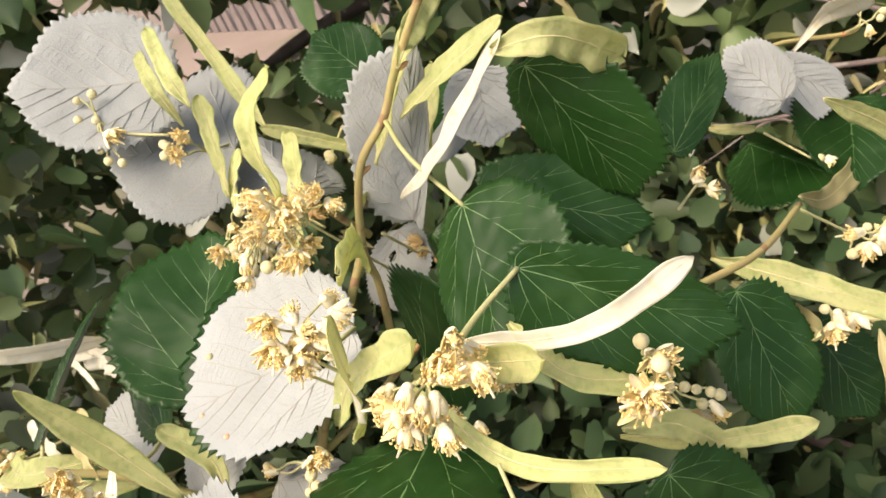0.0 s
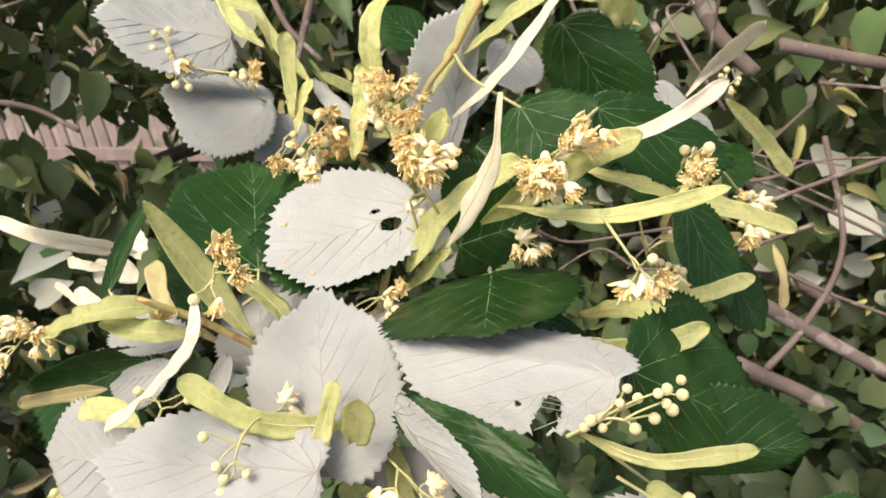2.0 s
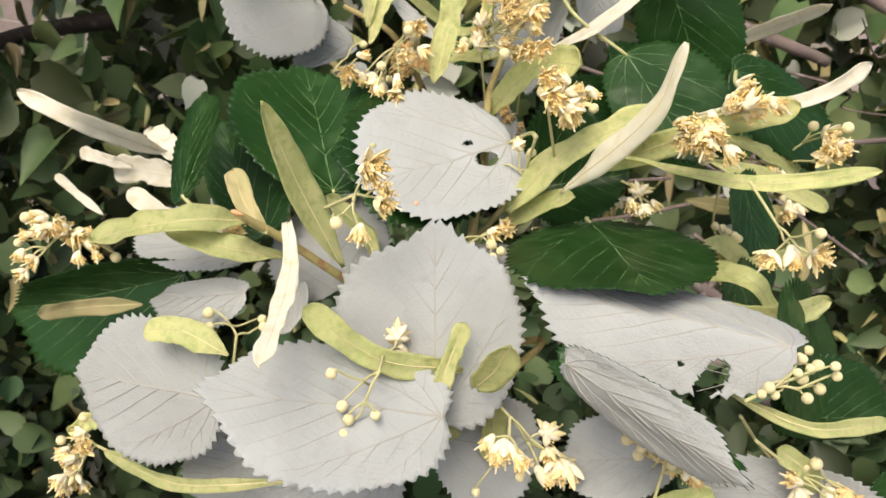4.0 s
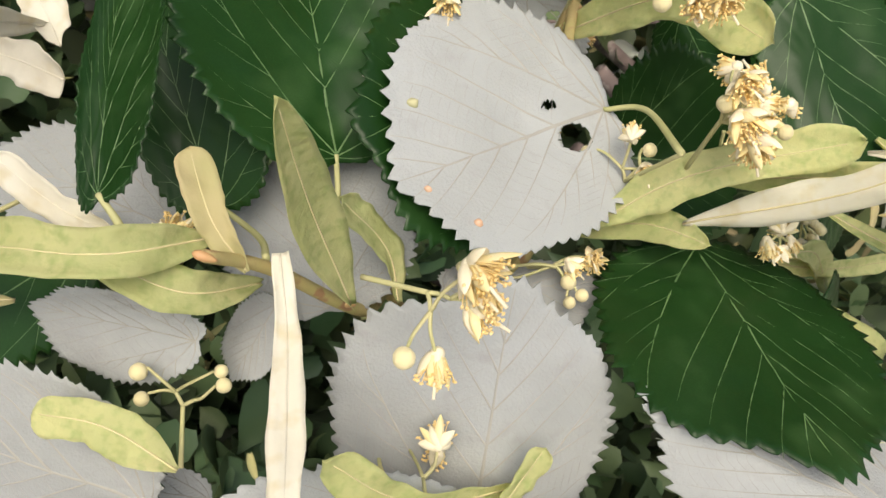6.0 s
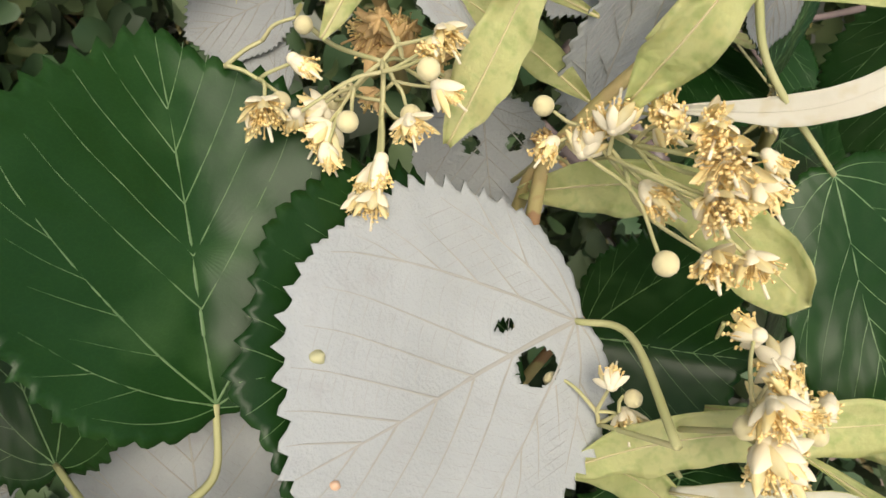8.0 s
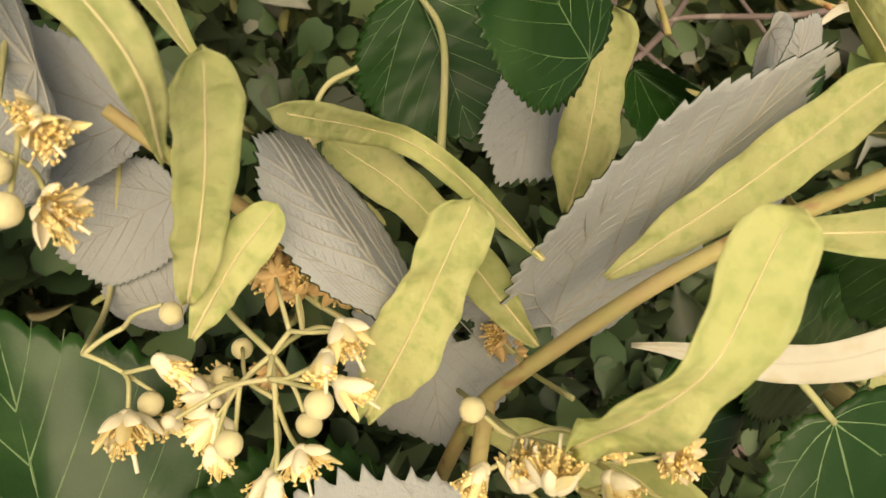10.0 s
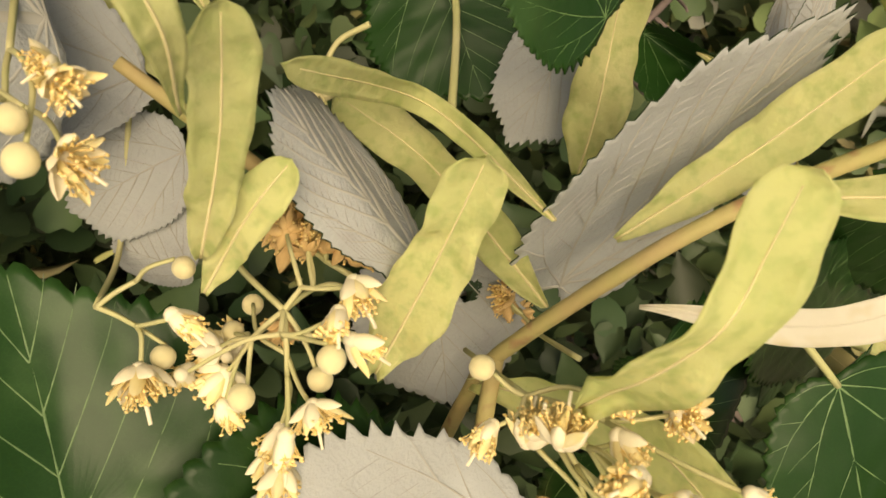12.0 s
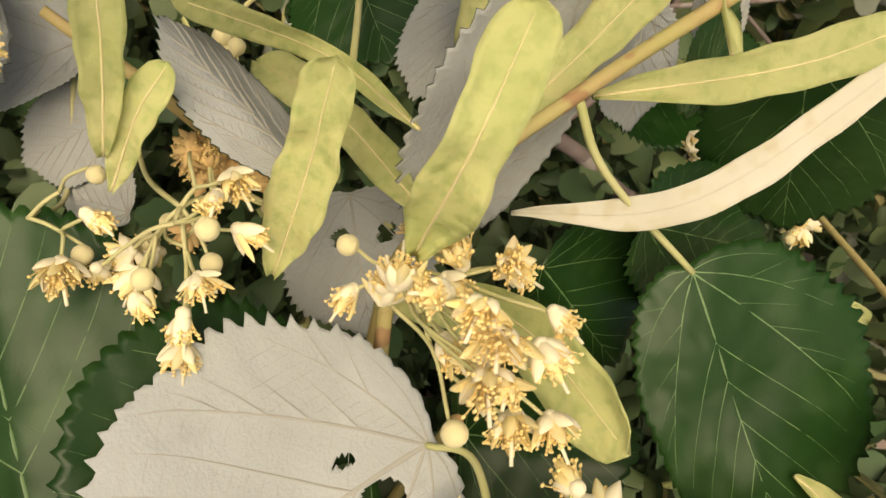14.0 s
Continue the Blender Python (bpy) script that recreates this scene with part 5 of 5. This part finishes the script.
def branch(points, r0, r1):
    """A bare woody branch in the crown, knotty."""
    pts = spline(points, 8)
    pts = [p + Vector((noise.noise(p * 9), noise.noise(p * 9 + Vector((3, 0, 0))), noise.noise(p * 9 + Vector((0, 5, 0))))) * r0 * 1.2 for p in pts]
    v, f = tube(pts, r0, r1, 9)
    ob = mesh_part("bare_branch", v, f, M_BARK, None)
    tagged(ob, "brown-grey bare branch in the shaded crown", "branch", "branches behind the foliage")
    return ob


branch([(0.2786, 0.4749, 1.0499), (0.3661, 0.4632, 0.9854), (0.4540, 0.4526, 0.9239)], 0.0096, 0.0077)
branch([(0.2846, 0.4416, 0.9609), (0.3671, 0.4330, 0.9064), (0.4555, 0.4237, 0.8478)], 0.0096, 0.0084)
branch([(0.4067, 0.5478, 1.1901), (0.4150, 0.5042, 1.0734), (0.3607, 0.4651, 0.9924), (0.3126, 0.4427, 0.9527)], 0.0032, 0.0045)
branch([(0.318, 0.778, 1.346), (0.347, 0.760, 1.285), (0.392, 0.745, 1.229)], 0.011, 0.0105)
branch([(0.3669, 0.5807, 1.2913), (0.4281, 0.5809, 1.2680), (0.5142, 0.5818, 1.2372)], 0.0084, 0.0071)
branch([(-0.5132, 0.5185, 1.4703), (-0.4736, 0.5263, 1.4752), (-0.4264, 0.5381, 1.4878)], 0.0019, 0.0019)
branch([(-0.5266, 0.4826, 1.3818), (-0.4716, 0.4822, 1.3597), (-0.4243, 0.4778, 1.3298)], 0.0039, 0.0026)
branch([(-0.1622, 0.6690, 1.4447), (-0.1806, 0.6469, 1.3942), (-0.1991, 0.6248, 1.3437)], 0.0057, 0.0043)
branch([(-0.2288, 0.6638, 1.4568), (-0.2027, 0.6426, 1.3915), (-0.1665, 0.6299, 1.3445)], 0.0043, 0.0036)
branch([(0.3380, 0.4866, 1.0572), (0.3912, 0.4814, 1.0232), (0.4633, 0.4778, 0.9858)], 0.0026, 0.0019)
branch([(0.3071, 0.6232, 1.1434), (0.3872, 0.6191, 1.1019), (0.5184, 0.6062, 1.0173)], 0.0029, 0.0021)
branch([(0.1072, 0.4329, 0.8071), (0.1472, 0.4334, 0.7703), (0.2185, 0.4417, 0.7156)], 0.0091, 0.0079)


def crown(label, seed, arc, radius, heights, counts, sizes, pale, yellow, gap=None, green=None):
    """A stretch of the crown's foliage round the shoots: green leaves, turned pale ones and far bracts."""
    mid = radians(sum(arc) / 2)
    at = Vector((-math.sin(mid) * radius[0] * 1.2, math.cos(mid) * radius[0] * 1.2, 1.2))
    th = thing("linden_foliage", at, label, "foliage", "foliage behind the shoots")

    reach = 82 if radius[1] > 1.5 else 128

    def spot(r):
        for _ in range(40):
            a, d, z = radians(r.uniform(*arc)), r.uniform(*radius), r.uniform(*heights)
            p = Vector((-math.sin(a) * d, math.cos(a) * d, z))
            out = math.degrees(a)
            ragged = noise.noise(p * 1.6) + 0.6 * noise.noise(p * 4.1)
            if (gap is None or not gap(p)) and -reach + 16 * ragged < out < reach + 6 - 18 * ragged \
                    and p.z < 2.25 + 1.3 * ragged + 0.35 * d and d < radius[1] * (0.86 + 0.28 * ragged):
                break
        return p - at

    for nm, count, mat, size in (("leaves", counts, green or M_FAR_TOP, sizes), ("turned_leaves", int(counts * pale), M_FAR_PALE, sizes),
                                 ("far_bracts", int(counts * yellow), M_FAR_YELLOW, (sizes[0] * 0.7, sizes[1] * 0.9))):
        V, Fc = leaf_cards(spot, count, seed + len(nm), size, nm, mat, (math.sin(mid) * 0.7, -math.cos(mid) * 0.7, 0.5), slim=0.3 if nm == "far_bracts" else 1.0)
        tagged(mesh_part(nm, V, Fc, mat, th), kind="stuff")
    return th


def window(p):
    """Where one looks out between the leaves, over the ground to the fence."""
    e = p - Vector((0.19, -0.2, 1.5))
    az, el = math.degrees(math.atan2(-e.x, e.y)), math.degrees(math.atan2(e.z, math.hypot(e.x, e.y)))
    low = min(-8.5, -16.5 + 0.40 * (az - 28)) + 2.5 * noise.noise(Vector((az * 0.25, 0, 0)))
    return 27 < az < 47 and low < el < low + 4.8


def picket_fence():
    """A fence of weathered pickets on two rails."""
    a, c = Vector((-5.57, 6.43, 0)), Vector((-1.82, 4.5, 0))
    th = thing("picket_fence", a, "weathered grey-brown wooden picket fence on bare ground", "fence")
    run = (c - a).normalized()
    out = Vector((run.y, -run.x, 0))
    rnd = random.Random(8)

    def board(name, p, along, up, w, h, t, tip=0.0):
        bm = bmesh.new()
        vs = []
        for z in (-t / 2, t / 2):
            vs += [bm.verts.new(p + along * x + up * y + out * z) for x, y in ((-w / 2, 0), (w / 2, 0), (w / 2, h - tip), (0, h), (-w / 2, h - tip))]
        bm.faces.new(vs[:5][::-1])
        bm.faces.new(vs[5:])
        for q in range(5):
            bm.faces.new((vs[q], vs[(q + 1) % 5], vs[5 + (q + 1) % 5], vs[5 + q]))
        bmesh.ops.bevel(bm, geom=bm.edges[:], offset=0.004, segments=1, affect="EDGES")
        part(name, bm, M_FENCE, th, smooth=False)

    n = int((c - a).length / 0.17)
    for q in range(n):
        lean = Vector((rnd.uniform(-0.03, 0.03), rnd.uniform(-0.03, 0.03), 1)).normalized()
        board("picket", run * (0.17 * q + rnd.uniform(-0.01, 0.01)), run, lean, rnd.uniform(0.10, 0.125), rnd.uniform(1.35, 1.5), 0.022, 0.05)
    for z in (0.35, 1.05):
        board("rail", run * ((c - a).length / 2) + Vector((0, 0, z)) + out * 0.045, run, Vector((0, 0, 1)), (c - a).length, 0.09, 0.04)


def linden_tree():
    """The tree that bears the shoots: a stout trunk and limbs that reach out to them."""
    th = thing("linden_tree", (0.3, 1.75, 0), "linden trunk with brown-grey limbs inside the foliage", "tree")
    trunk = [(0.30, 1.75, -0.05), (0.27, 1.72, 0.6), (0.32, 1.78, 1.3), (0.28, 1.85, 2.1), (0.35, 1.9, 3.1)]
    v, f = tube(local(th, spline(trunk, 8)), 0.105, 0.045, 14)
    v = [p + Vector((p.x, p.y, 0)).normalized() * 0.008 * noise.noise(Vector((p.x * 30, p.y * 30, p.z * 4))) for p in v]
    mesh_part("trunk", v, f, M_BARK, th)
    for line, r0, r1 in (([(0.28, 1.72, 0.75), (0.34, 1.3, 0.80), (0.42, 0.95, 0.86), (0.46, 0.66, 0.92)], 0.034, 0.009),
                         ([(0.29, 1.74, 1.0), (0.55, 1.35, 1.25), (0.62, 0.95, 1.32), (0.60, 0.62, 1.30)], 0.028, 0.008),
                         ([(0.30, 1.76, 0.9), (-0.20, 1.45, 1.10), (-0.62, 1.15, 1.15), (-0.95, 0.85, 1.05)], 0.030, 0.008),
                         ([(0.31, 1.80, 1.6), (-0.15, 1.70, 2.0), (-0.55, 1.45, 2.2), (-0.80, 1.20, 2.25)], 0.026, 0.007),
                         ([(0.30, 1.82, 1.9), (0.75, 1.65, 2.2), (1.10, 1.40, 2.3), (1.35, 1.05, 2.2)], 0.026, 0.007)):
        v, f = tube(local(th, spline(line, 8)), r0, r1, 9)
        mesh_part("limb", v, f, M_BARK, th)


linden_tree()
picket_fence()
rnd = random.Random(77)
for _ in range(22):
    # thin bare twigs in the hollow of the crown
    a, el, d = radians(rnd.uniform(-52, -8)), radians(rnd.uniform(-24, 4)), rnd.uniform(0.72, 1.05)
    p = Vector((math.sin(-a) * d * math.cos(el), math.cos(a) * d * math.cos(el) - 0.3, 1.45 + d * math.sin(el)))
    w = Vector((rnd.uniform(-1, 1), rnd.uniform(-0.4, 0.4), rnd.uniform(-0.9, 0.6))).normalized() * rnd.uniform(0.08, 0.2)
    q = Vector((rnd.uniform(-1, 1), rnd.uniform(-1, 1), rnd.uniform(-1, 1))) * 0.03
    branch([p - w, p + q, p + w * 0.6 - q * 0.5, p + w + q], rnd.uniform(0.0016, 0.0032), 0.0008)
crown("dark shaded linden foliage with pale leaf undersides", 5, (-80, 22), (0.88, 2.1), (0.12, 2.9), 11000, (0.034, 0.068), 0.20, 0.45, window)
crown("green and yellowish linden foliage behind the shoots", 25, (12, 100), (0.72, 2.4), (0.12, 2.7), 14000, (0.028, 0.060), 0.08, 0.55, window)
crown("low foliage below the flowering shoots, its leaves coloured as in deep shade", 45, (-130, 110), (0.10, 1.15), (0.25, 0.92), 13000, (0.026, 0.048), 0.0, 0.06, None, M_LOW_SHADED)
crown("high foliage of the linden crown", 65, (-80, 29), (1.7, 3.2), (0.15, 4.2), 3800, (0.07, 0.12), 0.04, 0.10)
